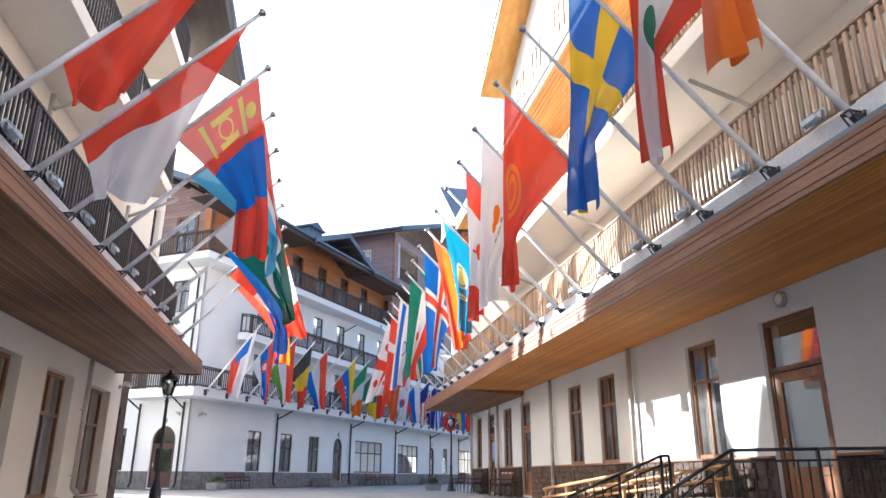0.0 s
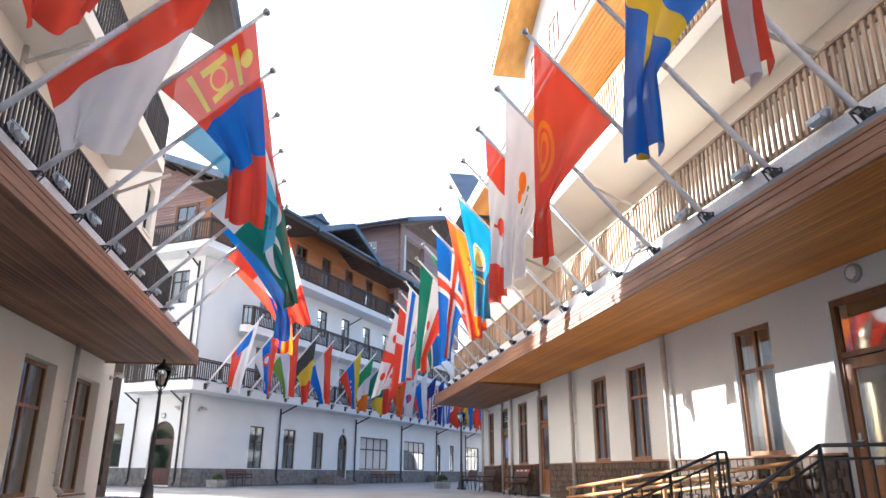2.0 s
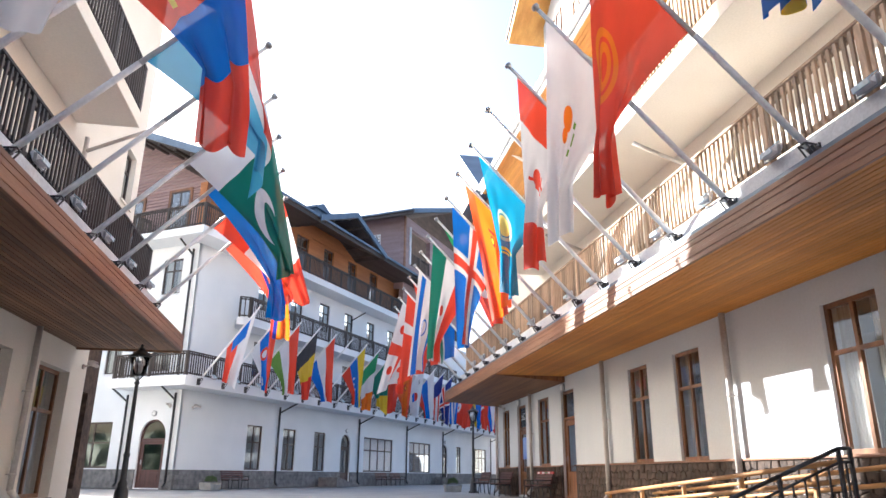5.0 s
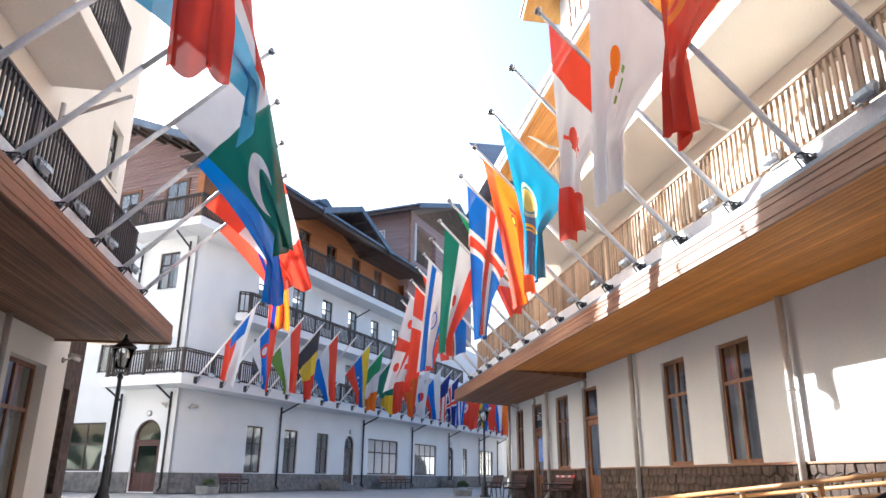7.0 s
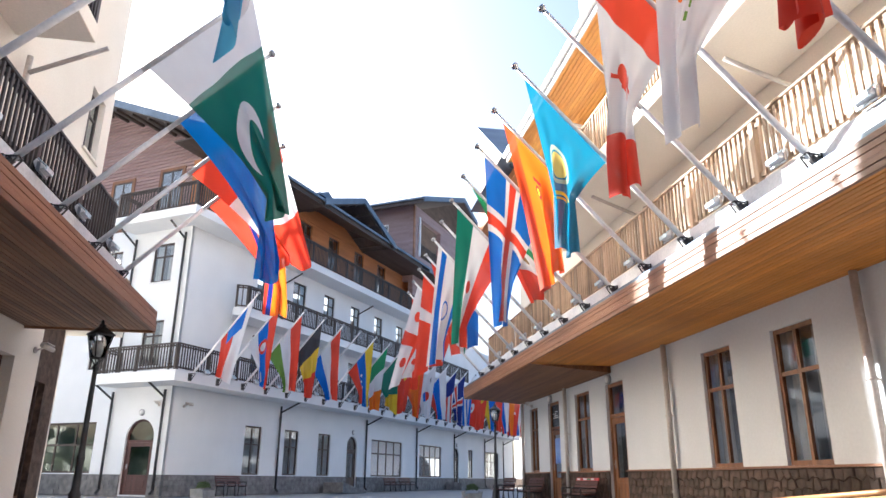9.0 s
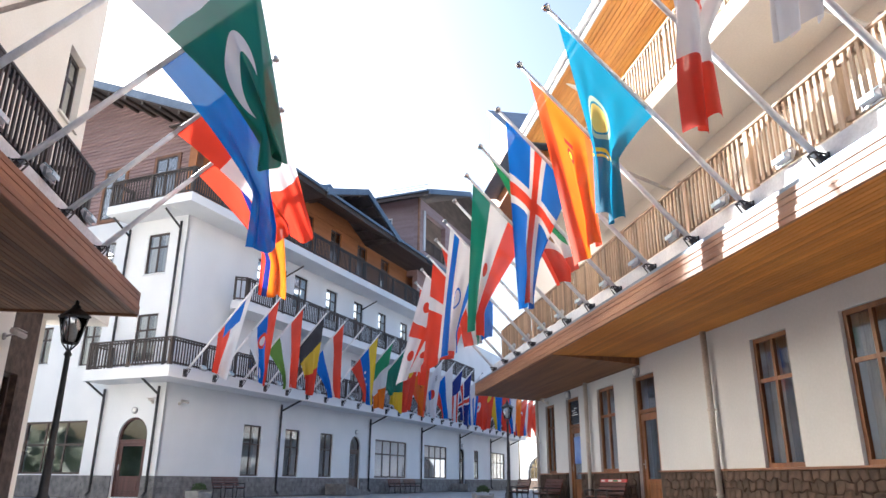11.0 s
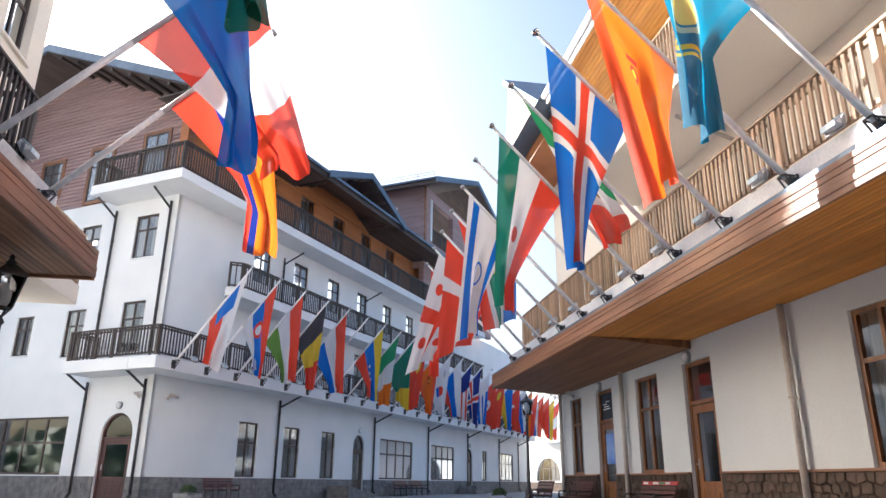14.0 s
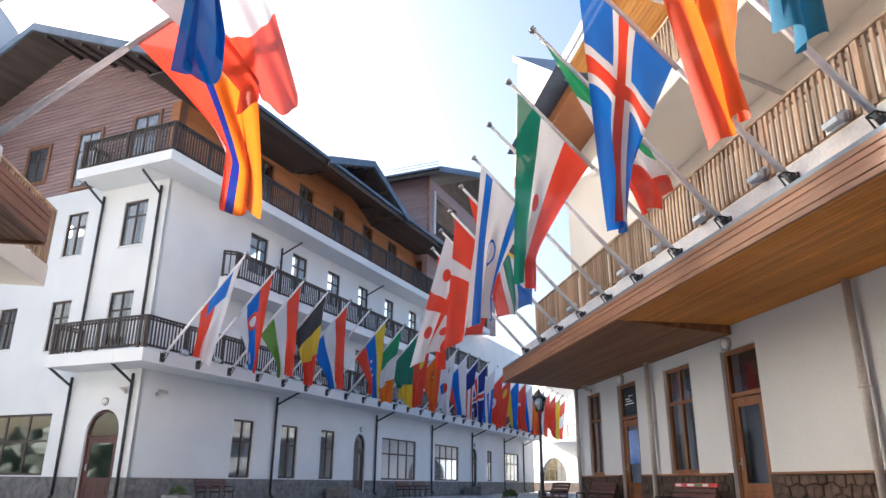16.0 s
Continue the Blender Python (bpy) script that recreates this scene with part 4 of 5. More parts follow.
    nt.links.new(tr.outputs[0], mx.inputs[2])
    gap = nt.nodes.new("ShaderNodeBsdfTransparent")
    thin = nt.nodes.new("ShaderNodeMixShader")
    thin.inputs[0].default_value = 0.035
    nt.links.new(mx.outputs[0], thin.inputs[1])
    nt.links.new(gap.outputs[0], thin.inputs[2])
    nt.links.new(thin.outputs[0], nt.nodes["Material Output"].inputs[0])
    return m


def T3(a, b, c):
    return [(a, 1), (b, 1), (c, 1)]


CLOTHS = {
    "orange": ("h", [(ORANGE, 1)], (), "plain orange"),
    "tree": ("h", [(RED, 1), (WHITE, 2), (RED, 1)], (("disc", 0.5, 0.5, 0.2, DGREEN), ("bar", 0.46, 0.54, 0.22, 0.34, DGREEN)), "red and white banded with a green tree"),
    "blue_yellow_cross": ("h", [(BLUE, 1)], (("cross", 0.38, 0.11, YELLOW),), "blue with a yellow cross"),
    "red_sun": ("h", [(RED, 1)], (("disc", 0.48, 0.72, 0.15, ORANGE), ("ring", 0.48, 0.72, 0.23, ORANGE), ("disc", 0.48, 0.72, 0.09, RED)), "red with a yellow sun"),
    "white_copper": ("h", [(WHITE, 1)], (("disc", 0.40, 0.62, 0.10, ORANGE), ("disc", 0.49, 0.65, 0.06, ORANGE), ("bar", 0.36, 0.40, 0.42, 0.47, LGREEN), ("bar", 0.42, 0.50, 0.40, 0.43, LGREEN), ("bar", 0.52, 0.56, 0.42, 0.47, LGREEN)), "white with a copper shape"),
    "red_white_red_leaf": ("v", [(RED, 1), (WHITE, 2), (RED, 1)], (("disc", 0.48, 0.56, 0.085, RED), ("bar", 0.43, 0.55, 0.50, 0.60, RED), ("bar", 0.49, 0.51, 0.36, 0.74, RED), ("bar", 0.44, 0.56, 0.44, 0.47, RED)), "red and white upright-banded with a red leaf"),
    "sky_sun": ("h", [((0.008, 0.19, 0.33), 1)], (("disc", 0.42, 0.60, 0.13, (0.72, 0.60, 0.16)), ("ring", 0.42, 0.60, 0.19, (0.40, 0.54, 0.42)), ("bar", 0.60, 0.625, 0.40, 0.84, YELLOW), ("bar", 0.64, 0.655, 0.48, 0.76, YELLOW)), "sky blue with a golden sun"),
    "red_yellow_red": ("h", [((0.82, 0.11, 0.02), 0.9), ((0.80, 0.16, 0.008), 2.0), ((0.80, 0.09, 0.02), 0.7)], (("disc", 0.34, 0.55, 0.075, DRED), ("disc", 0.34, 0.56, 0.04, YELLOW), ("bar", 0.24, 0.27, 0.47, 0.63, DRED)), "red and yellow banded with a small crest"),
    "blue_white_red_cross": ("h", [(BLUE, 1)], (("cross", 0.38, 0.12, WHITE), ("cross", 0.38, 0.055, RED)), "blue with a red cross edged white"),
    "green_white_red_v": ("v", T3(GREEN, WHITE, RED), (("disc", 0.5, 0.5, 0.09, (0.25, 0.14, 0.05)),), "green, white and red upright-banded"),
    "green_white_red_h": ("h", T3(RED, WHITE, DGREEN), (("disc", 0.5, 0.5, 0.08, RED),), "green, white and red banded"),
    "white_blue_bars": ("h", [(WHITE, 12), (BLUE, 14), (WHITE, 48), (BLUE, 14), (WHITE, 12)], (("ring", 0.5, 0.5, 0.15, BLUE),), "white with two blue bars"),
    "red_white_cross": ("h", [(RED, 1)], (("cross", 0.38, 0.09, WHITE),), "red with a white cross"),
    "white_red_cross": ("h", [(WHITE, 1)], (("cross", 0.5, 0.1, RED), ("disc", 0.25, 0.24, 0.08, RED), ("disc", 0.75, 0.24, 0.08, RED), ("disc", 0.25, 0.76, 0.08, RED), ("disc", 0.75, 0.76, 0.08, RED)), "white with red crosses"),
    "red_flower": ("h", [(RED, 1)], (("disc", 0.5, 0.5, 0.2, WHITE), ("disc", 0.5, 0.5, 0.06, RED)), "red with a white flower"),
    "green_yellow": ("h", [(GREEN, 1)], (("disc", 0.5, 0.5, 0.3, YELLOW), ("disc", 0.5, 0.5, 0.17, BLUE)), "green with a yellow and blue device"),
    "many": ("h", [(BLUE, 3), (WHITE, 0.7), (DGREEN, 2.2), (WHITE, 0.7), (RED, 3)], (("bar", 0.0, 0.22, 0.28, 0.72, BLACK), ("bar", 0.22, 0.28, 0.3, 0.7, YELLOW)), "green, red, blue and black"),
    "red_white_h": ("v", [(RED, 0.85), (WHITE, 1.15)], (), "red and white"),
    "red": ("h", [(RED, 1)], (), "plain red"),
    "red_blue_red": ("v", T3(RED, BLUE, RED), (("bar", 0.05, 0.28, 0.22, 0.28, YELLOW), ("bar", 0.05, 0.28, 0.72, 0.78, YELLOW), ("ring", 0.16, 0.5, 0.1, YELLOW), ("bar", 0.06, 0.1, 0.36, 0.64, YELLOW), ("bar", 0.22, 0.26, 0.36, 0.64, YELLOW), ("disc", 0.16, 0.86, 0.07, YELLOW)), "red and blue upright-banded with a yellow emblem"),
    "red_white_sky": ("h", [(SKYB, 3.0), (WHITE, 0.5), (RED, 1.0)], (), "red, white and light blue banded"),
    "green_crescent": ("v", [(WHITE, 1), (DGREEN, 3)], (("crescent", 0.62, 0.5, 0.28, WHITE),), "dark green with a white crescent and strip"),
    "red_white_blue": ("h", T3(BLUE, WHITE, RED), (), "red, white and blue banded"),
    "red_blue_orange": ("h", [(RED, 1.1), (NAVY, 0.25), (ORANGE, 2.0)], (), "red, blue and orange banded"),
    "blue": ("h", [((0.004, 0.24, 0.78), 1)], (), "plain blue"),
    "red_white_red": ("v", T3(RED, WHITE, RED), (), "red, white and red upright-banded"),
    "white_red_wedge": ("h", [(RED, 1), (WHITE, 1)], (("bar", 0.0, 0.3, 0.2, 0.8, BLUE),), "white and red with a blue wedge"),
    "red_blue_white": ("h", T3(WHITE, BLUE, RED), (("disc", 0.35, 0.5, 0.17, RED), ("disc", 0.35, 0.5, 0.1, WHITE)), "red, blue and white banded with a crest"),
    "red_white_green": ("h", T3(LGREEN, WHITE, RED), (), "red, white and green banded"),
    "black_yellow_red": ("v", T3(BLACK, YELLOW, RED), (), "black, yellow and red upright-banded"),
    "yellow_blue_red": ("h", T3(RED, BLUE, YELLOW), (("disc", 0.5, 0.42, 0.04, WHITE), ("disc", 0.38, 0.46, 0.04, WHITE), ("disc", 0.62, 0.46, 0.04, WHITE)), "yellow, blue and red banded with stars"),
    "green_white_orange": ("v", T3(GREEN, WHITE, ORANGE), (), "green, white and orange upright-banded"),
    "green_gold": ("v", [(DGREEN, 2), (YELLOW, 1)], (), "dark green and gold"),
    "red_gold": ("h", [(RED, 1)], (("disc", 0.25, 0.7, 0.14, YELLOW),), "red with a gold mark"),
    "white_taegeuk": ("h", [(WHITE, 1)], (("disc", 0.5, 0.5, 0.17, RED), ("bar", 0.38, 0.62, 0.32, 0.5, BLUE), ("bar", 0.16, 0.26, 0.72, 0.74, BLACK), ("bar", 0.16, 0.26, 0.77, 0.79, BLACK), ("bar", 0.74, 0.84, 0.22, 0.24, BLACK)), "white with a red and blue disc"),
    "white_blue_red": ("h", T3(RED, BLUE, WHITE), (), "white, blue and red banded"),
    "stripes": ("h", [(RED, 1), (WHITE, 1)] * 4, (("bar", 0.0, 0.4, 0.45, 1.0, NAVY),), "red and white striped with a blue corner"),
    "white_blue_stripes": ("h", [(WHITE, 1), (BLUE, 1)] * 4, (("bar", 0.0, 0.35, 0.5, 1.0, WHITE),), "white and blue striped"),
    "yellow_blue": ("h", [(YELLOW, 1), (BLUE, 1)], (), "blue over yellow banded"),
    "crescent_red": ("h", [(RED, 1)], (("crescent", 0.4, 0.5, 0.2, WHITE),), "red with a white crescent"),
    "navy_cross": ("h", [(NAVY, 1)], (("cross", 0.5, 0.12, WHITE), ("cross", 0.5, 0.06, RED)), "dark blue with a red and white cross"),
}
MADE = {}


def flag(pole_base, pole_tip, along, key, seed, hi=0.962, lo=0.52, tail=(-0.05, -0.35, 3.35, 3.25), knee=0.62, lean=None, amp=None):
    """A limp flag: the hoist lies along the leaning pole, the lower corner falls slanting in and the tail hangs in pleats.
    tail: how far out from the tip the upper and the lower edge end, and how far below it; lean: drift along the balcony."""
    rnd = random.Random(seed)
    if key not in MADE:
        MADE[key] = flag_cloth("flag_cloth_" + key, *CLOTHS[key][:3])
    b, t, n = Vector(pole_base), Vector(pole_tip), Vector(along).normalized()
    top, low = b.lerp(t, hi), b.lerp(t, lo)
    out = (t - b)
    out.z = 0
    out.normalize()
    end_top = t + out * tail[0] - Vector((0, 0, tail[2]))
    end_low = t + out * tail[1] - Vector((0, 0, tail[3]))
    nu, nv = 40, 38
    ph, k1 = rnd.uniform(0, 6.28), rnd.uniform(1.4, 2.2)
    amp = amp or rnd.uniform(0.09, 0.14)
    ph2, k2 = rnd.uniform(0, 6.28), rnd.uniform(3.2, 4.6)
    drift = rnd.uniform(-0.14, 0.14) if lean is None else lean
    knee = knee * rnd.uniform(0.92, 1.1)
    bm = bmesh.new()
    lay = bm.loops.layers.uv.new("UVMap")
    grid = []
    for j in range(nv + 1):
        f = j / nv
        row = []
        for i in range(nu + 1):
            s = i / nu
            c = min(1.0, f / (knee + 0.3 * (1 - s)))
            c = c * (1.18 - 0.18 * c)
            start = top.lerp(low, s)
            end = end_top.lerp(end_low, s)
            p = start.lerp(end, c)
            p.z = start.z + (end.z + 0.05 * math.sin(6 * s + ph) - start.z) * f
            pleat = c * (0.3 + 0.7 * f)
            wave = 6.283 * (k1 * s + 0.2 * f) + ph
            fold = amp * pleat * math.sin(wave) + 0.04 * pleat * math.sin(6.283 * k2 * s + 3 * f + ph2)
            # shallow creases that run slantwise from the lower corner
            fold += 0.03 * math.sin(9 * (s - 0.9 * f) + ph2) * math.sin(math.pi * s) * min(1, 5 * f)
            deep = 0.07 * pleat * math.sin(wave + 1.57)
            p = p + n * (fold + drift * f * f) + out * deep
            row.append(bm.verts.new(p))
        grid.append(row)
    for j in range(nv):
        for i in range(nu):
            q = bm.faces.new((grid[j][i], grid[j][i + 1], grid[j + 1][i + 1], grid[j + 1][i]))
            q.smooth = True
            for loop, (a, c) in zip(q.loops, ((i, j), (i + 1, j), (i + 1, j + 1), (i, j + 1))):
                loop[lay].uv = (c / nv, 1 - a / nu)
    me = bpy.data.meshes.new("flag")
    bm.to_mesh(me)
    bm.free()
    me.materials.append(MADE[key])
    return tagged(new("flag", me), CLOTHS[key][3] + " flag hanging limp", "flag", "flags on the balconies")


PREACH, PRISE = 2.62, 2.77


def pole_meshes():
    """Shaft, finial and steel bracket of a pole that leans out along -y from the origin."""
    a, b = Vector((0, 0, 0)), Vector((0, -PREACH, PRISE))
    w = (b - a).normalized()
    bm = bmesh.new()
    tube(bm, a + w * 0.02, a + w * 1.9, 0.042, 0.040, 12)
    tube(bm, a + w * 1.9, b, 0.036, 0.030, 12)
    shaft = finish(bm, "shaft", POLE)
    bm = bmesh.new()
    q = w.to_track_quat("Z", "Y").to_matrix().to_4x4()
    lathe(bm, [(0.012, -0.01), (0.034, 0.0), (0.034, 0.03), (0.05, 0.035), (0.06, 0.05), (0.06, 0.085), (0.045, 0.10), (0.012, 0.105)], 8)
    bmesh.ops.transform(bm, matrix=Matrix.Translation(b) @ q, verts=bm.verts)
    fin = finish(bm, "finial", STEEL)
    bm = bmesh.new()
    box(bm, -0.08, 0.08, 0.005, 0.03, -0.16, 0.10)
    for sx in (-0.06, 0.06):
        tube(bm, (sx, 0.005, -0.14), (sx, -0.15, 0.09), 0.012, n=6)
        tube(bm, (sx, 0.005, 0.08), (sx, -0.15, 0.09), 0.012, n=6)
    tube(bm, (-0.06, -0.15, 0.09), (0.06, -0.15, 0.09), 0.012, n=6)
    tube(bm, a - w * 0.05, a + w * 0.10, 0.05, 0.05, 12)
    br = finish(bm, "bracket", DARKSTEEL)
    bm = bmesh.new()
    tube(bm, (0, 0.006, 0), (0, -0.012, 0), 0.012, n=6)
    bo = finish(bm, "bolt", STEEL)
    return shaft, fin, br, bo


SHAFT, FINIAL, BRACKET, BOLT = pole_meshes()


def flagpole(m, key=None, seed=0, **kw):
    p = thing("flagpole", "white leaning flagpole bracketed to the balcony edge", "flagpole", m, "flagpoles on the balconies")
    for nm, me in (("shaft", SHAFT), ("finial", FINIAL), ("bracket", BRACKET)):
        shared(nm, me, p, (0, 0, 0))
    for sx in (-0.07, 0.07):
        for sz in (-0.13, 0.07):
            shared("bolt", BOLT, p, (sx, 0, sz))
    if key:
        r = m.to_3x3()
        flag(m.translation.copy(), m @ Vector((0, -PREACH, PRISE)), r @ Vector((1, 0, 0)), key, seed, **kw)
    return p


# how the flags of the two balconies hang, by their poles' places
HANG_EAST = {
    1.0: dict(tail=(-0.2, -0.4, 3.42, 3.40), knee=0.5),
    2.4: dict(lo=0.54, tail=(0.0, -0.28, 3.40, 3.36)),
    5.45: dict(tail=(0.02, -0.24, 3.50, 3.48), knee=0.6),
    7.1: dict(tail=(-0.05, -0.34, 3.49, 3.2)),
    8.6: dict(lo=0.56, tail=(-0.14, -0.40, 3.36, 3.32)),
    11.5: dict(lo=0.465, tail=(-0.48, -0.82, 2.92, 3.08), knee=0.48),
    12.92: dict(tail=(-0.72, -1.08, 3.22, 2.88), knee=0.7),
    14.35: dict(tail=(-0.28, -0.50, 3.57, 3.46), knee=0.8),
    15.8: dict(lo=0.40, tail=(-1.35, -1.75, 2.8, 2.45), knee=0.7),
    17.2: dict(tail=(0.0, -0.30, 3.36, 3.38), knee=0.72),
    20.05: dict(lo=0.60, tail=(0.14, -0.30, 3.40, 3.25), knee=0.8),
    21.5: dict(lo=0.42, tail=(-0.7, -1.5, 2.9, 2.6), knee=0.8),
    23.0: dict(lo=0.50, tail=(0.15, -0.65, 3.3, 2.9), knee=0.9),
    24.4: dict(lo=0.50, tail=(0.85, 0.0, 3.5, 3.1), knee=0.9),
}
HANG_WEST = {
    2.7: dict(lo=0.3, tail=(-1.2, -1.75, 2.3, 2.45), knee=0.8),
    4.2: dict(lo=0.22, tail=(-1.36, -1.80, 2.90, 2.92), knee=0.9),
    5.65: dict(tail=(0.25, -0.28, 3.20, 3.06), knee=0.55),
    7.2: dict(tail=(0.34, 0.22, 2.35, 3.15), knee=0.7),
    10.25: dict(tail=(0.62, 0.36, 3.10, 3.24), knee=0.8),
    11.8: dict(lo=0.55, tail=(0.45, 0.10, 3.52, 3.60), knee=0.75),
    13.4: dict(lo=0.51, tail=(0.92, 0.25, 2.85, 2.96), knee=0.8),
    15.0: dict(lo=0.53, tail=(0.38, -0.10, 3.42, 3.28), knee=0.7),
}
# poles along the east balcony
YR = [-0.45, 1.0, 2.4, 3.9, 5.45, 7.1, 8.6, 10.05, 11.5, 12.92, 14.35, 15.8, 17.2, 18.65, 20.05, 21.5, 23.0, 24.4, 25.9]
KR = ["orange", "tree", "blue_yellow_cross", None, "red_sun", "white_copper", "red_white_red_leaf", None, "sky_sun", "red_yellow_red", "blue_white_red_cross",
      "green_white_red_v", "green_white_red_h", None, "white_blue_bars", "many", "red_white_cross", "white_red_cross", "red_flower"]
for k, (y, key) in enumerate(zip(YR, KR)):
    flagpole(MR @ pose(-y, -1.645, 4.15), key, 10 + k, **HANG_EAST.get(y, {}))
# poles along the west balcony
YL = [1.2, 2.7, 4.2, 5.65, 7.2, 8.7, 10.25, 11.8, 13.4, 15.0]
KL = [None, "red", "red_white_h", "red_blue_red", "red_white_sky", None, "green_crescent", "blue", "red_white_red", "red_blue_orange"]
for k, (y, key) in enumerate(zip(YL, KL)):
    flagpole(ML @ pose(y, -1.615, 4.13), key, 40 + k, **HANG_WEST.get(y, {}))
# poles along the hotel front
KF = ["white_red_wedge", "red_blue_white", "red_white_green", "black_yellow_red", "red_white_blue", None, "yellow_blue_red", "green_white_orange", "green_gold", "red_gold",
      "red_yellow_red", "white_taegeuk", "white_blue_red", "stripes", "navy_cross", "white_blue_stripes", "red_flower", "red_gold", "yellow_blue", "crescent_red",
      "white_blue_red", "red_blue_orange", "crescent_red", "red_white_blue", "red", "yellow_blue_red", "red_white_red"]
for k, key in enumerate(KF):
    rk = random.Random(k + 50)
    a = -1.0 if k == 0 else rk.uniform(-0.65, -0.2)
    flagpole(MF @ pose(-0.42 + 1.575 * k, -1.235, 4.40) @ Matrix.Scale(1.08, 4), key, 70 + k, lo=rk.uniform(0.40, 0.52),
             tail=(a, a - rk.uniform(0.35, 0.65), rk.uniform(3.2, 3.5), rk.uniform(2.9, 3.3)), knee=0.8)


# ---- floodlights at the foot of the railings ----
def floodlight_meshes():
    bm = bmesh.new()
    prism(bm, [(-0.10, 0.02), (0.0, -0.005), (0.05, 0.10), (0.015, 0.15), (-0.11, 0.045)], "x", -0.13, 0.13)
    body = finish(bm, "housing", POLE, 0.006)
    bm = bmesh.new()
    prism(bm, [(-0.106, 0.0), (-0.122, 0.0), (-0.128, 0.06), (0.0, 0.166), (0.008, 0.156), (-0.116, 0.052)], "x", -0.115, 0.115)
    lens = finish(bm, "lens", FLOODGLASS)
    bm = bmesh.new()
    box(bm, -0.148, -0.134, -0.05, -0.01, -0.02, 0.10)
    box(bm, 0.134, 0.148, -0.05, -0.01, -0.02, 0.10)
    box(bm, -0.148, 0.148, -0.05, -0.02, -0.03, -0.015)
    return body, lens, finish(bm, "yoke", STEEL)


FLOODGLASS = mixed("floodlight_glass", (0.52, 0.66, 0.74), (0.66, 0.78, 0.84), 3, 0.12)
FB, FLENS, FY = floodlight_meshes()


def floodlight(m):
    t = thing("floodlight", "small grey floodlight with a pale blue lens on the slab edge", "floodlight", m, "floodlights")
    for nm, me in (("housing", FB), ("lens", FLENS), ("yoke", FY)):
        shared(nm, me, t, (0, 0, 0))
    return t


for a, b in zip(YR[:-2], YR[1:-1]):
    floodlight(MR @ pose(-(a * 0.58 + b * 0.42), -1.63, 4.435))
for a, b in zip(YL[:-1], YL[1:]):
    floodlight(ML @ pose(a * 0.4 + b * 0.6, -1.60, 4.435))
for k in range(24):
    floodlight(MF @ pose(0.45 + 1.575 * k, -1.21, 4.615))


# ---- street lamps ----
def street_lamp(x, y, h):
    t = thing("street_lamp", "black cast-iron street lamp with a glazed lantern", "street lamp", pose(x, y, 0), "street lamps")
    bm = bmesh.new()
    lathe(bm, [(0.20, 0), (0.20, 0.06), (0.15, 0.10), (0.13, 0.32), (0.09, 0.40), (0.10, 0.46), (0.065, 0.52), (0.055, 0.95), (0.07, 1.0), (0.05, 1.06), (0.036, h - 0.75), (0.06, h - 0.72), (0.03, h - 0.66)], 14)
    part("post", bm, DARKSTEEL, t)
    z0, z1 = h - 0.55, h - 0.17
    bm = bmesh.new()
    lathe(bm, [(0.235, z1), (0.235, z1 + 0.02), (0.15, z1 + 0.08), (0.06, z1 + 0.15), (0.07, z1 + 0.17), (0.03, z1 + 0.2), (0.035, z1 + 0.24), (0.008, z1 + 0.27)], 4)
    lan = part("lantern_roof", bm, DARKSTEEL, t)
    for k in range(4):
        a, a2 = k * math.pi / 2, (k + 1) * math.pi / 2
        c, sn, c2, s2 = math.cos(a), math.sin(a), math.cos(a2), math.sin(a2)
        for p, q in (((0.11 * c, 0.11 * sn, z0), (0.2 * c, 0.2 * sn, z1)), ((0.2 * c, 0.2 * sn, z1), (0.2 * c2, 0.2 * s2, z1)),
                     ((0.11 * c, 0.11 * sn, z0), (0.11 * c2, 0.11 * s2, z0)), ((0.0, 0.0, h - 0.68), (0.11 * c, 0.11 * sn, z0))):
            bm = bmesh.new()
            tube(bm, p, q, 0.012, n=6)
            part("bar", bm, DARKSTEEL, lan)
    bm = bmesh.new()
    lathe(bm, [(0.10, z0 + 0.01), (0.185, z1 - 0.005)], 4)
    gl = part("glazing", bm, GLASS, t)
    gl.visible_shadow = False
    bm = bmesh.new()
    lathe(bm, [(0.02, z0 + 0.02), (0.045, z0 + 0.1), (0.05, z0 + 0.2), (0.02, z0 + 0.27)], 10)
    part("bulb", bm, LAMPWHITE, t)
    return t


street_lamp(-3.72, 14.6, 3.15)
street_lamp(6.3, 28.0, 3.35)


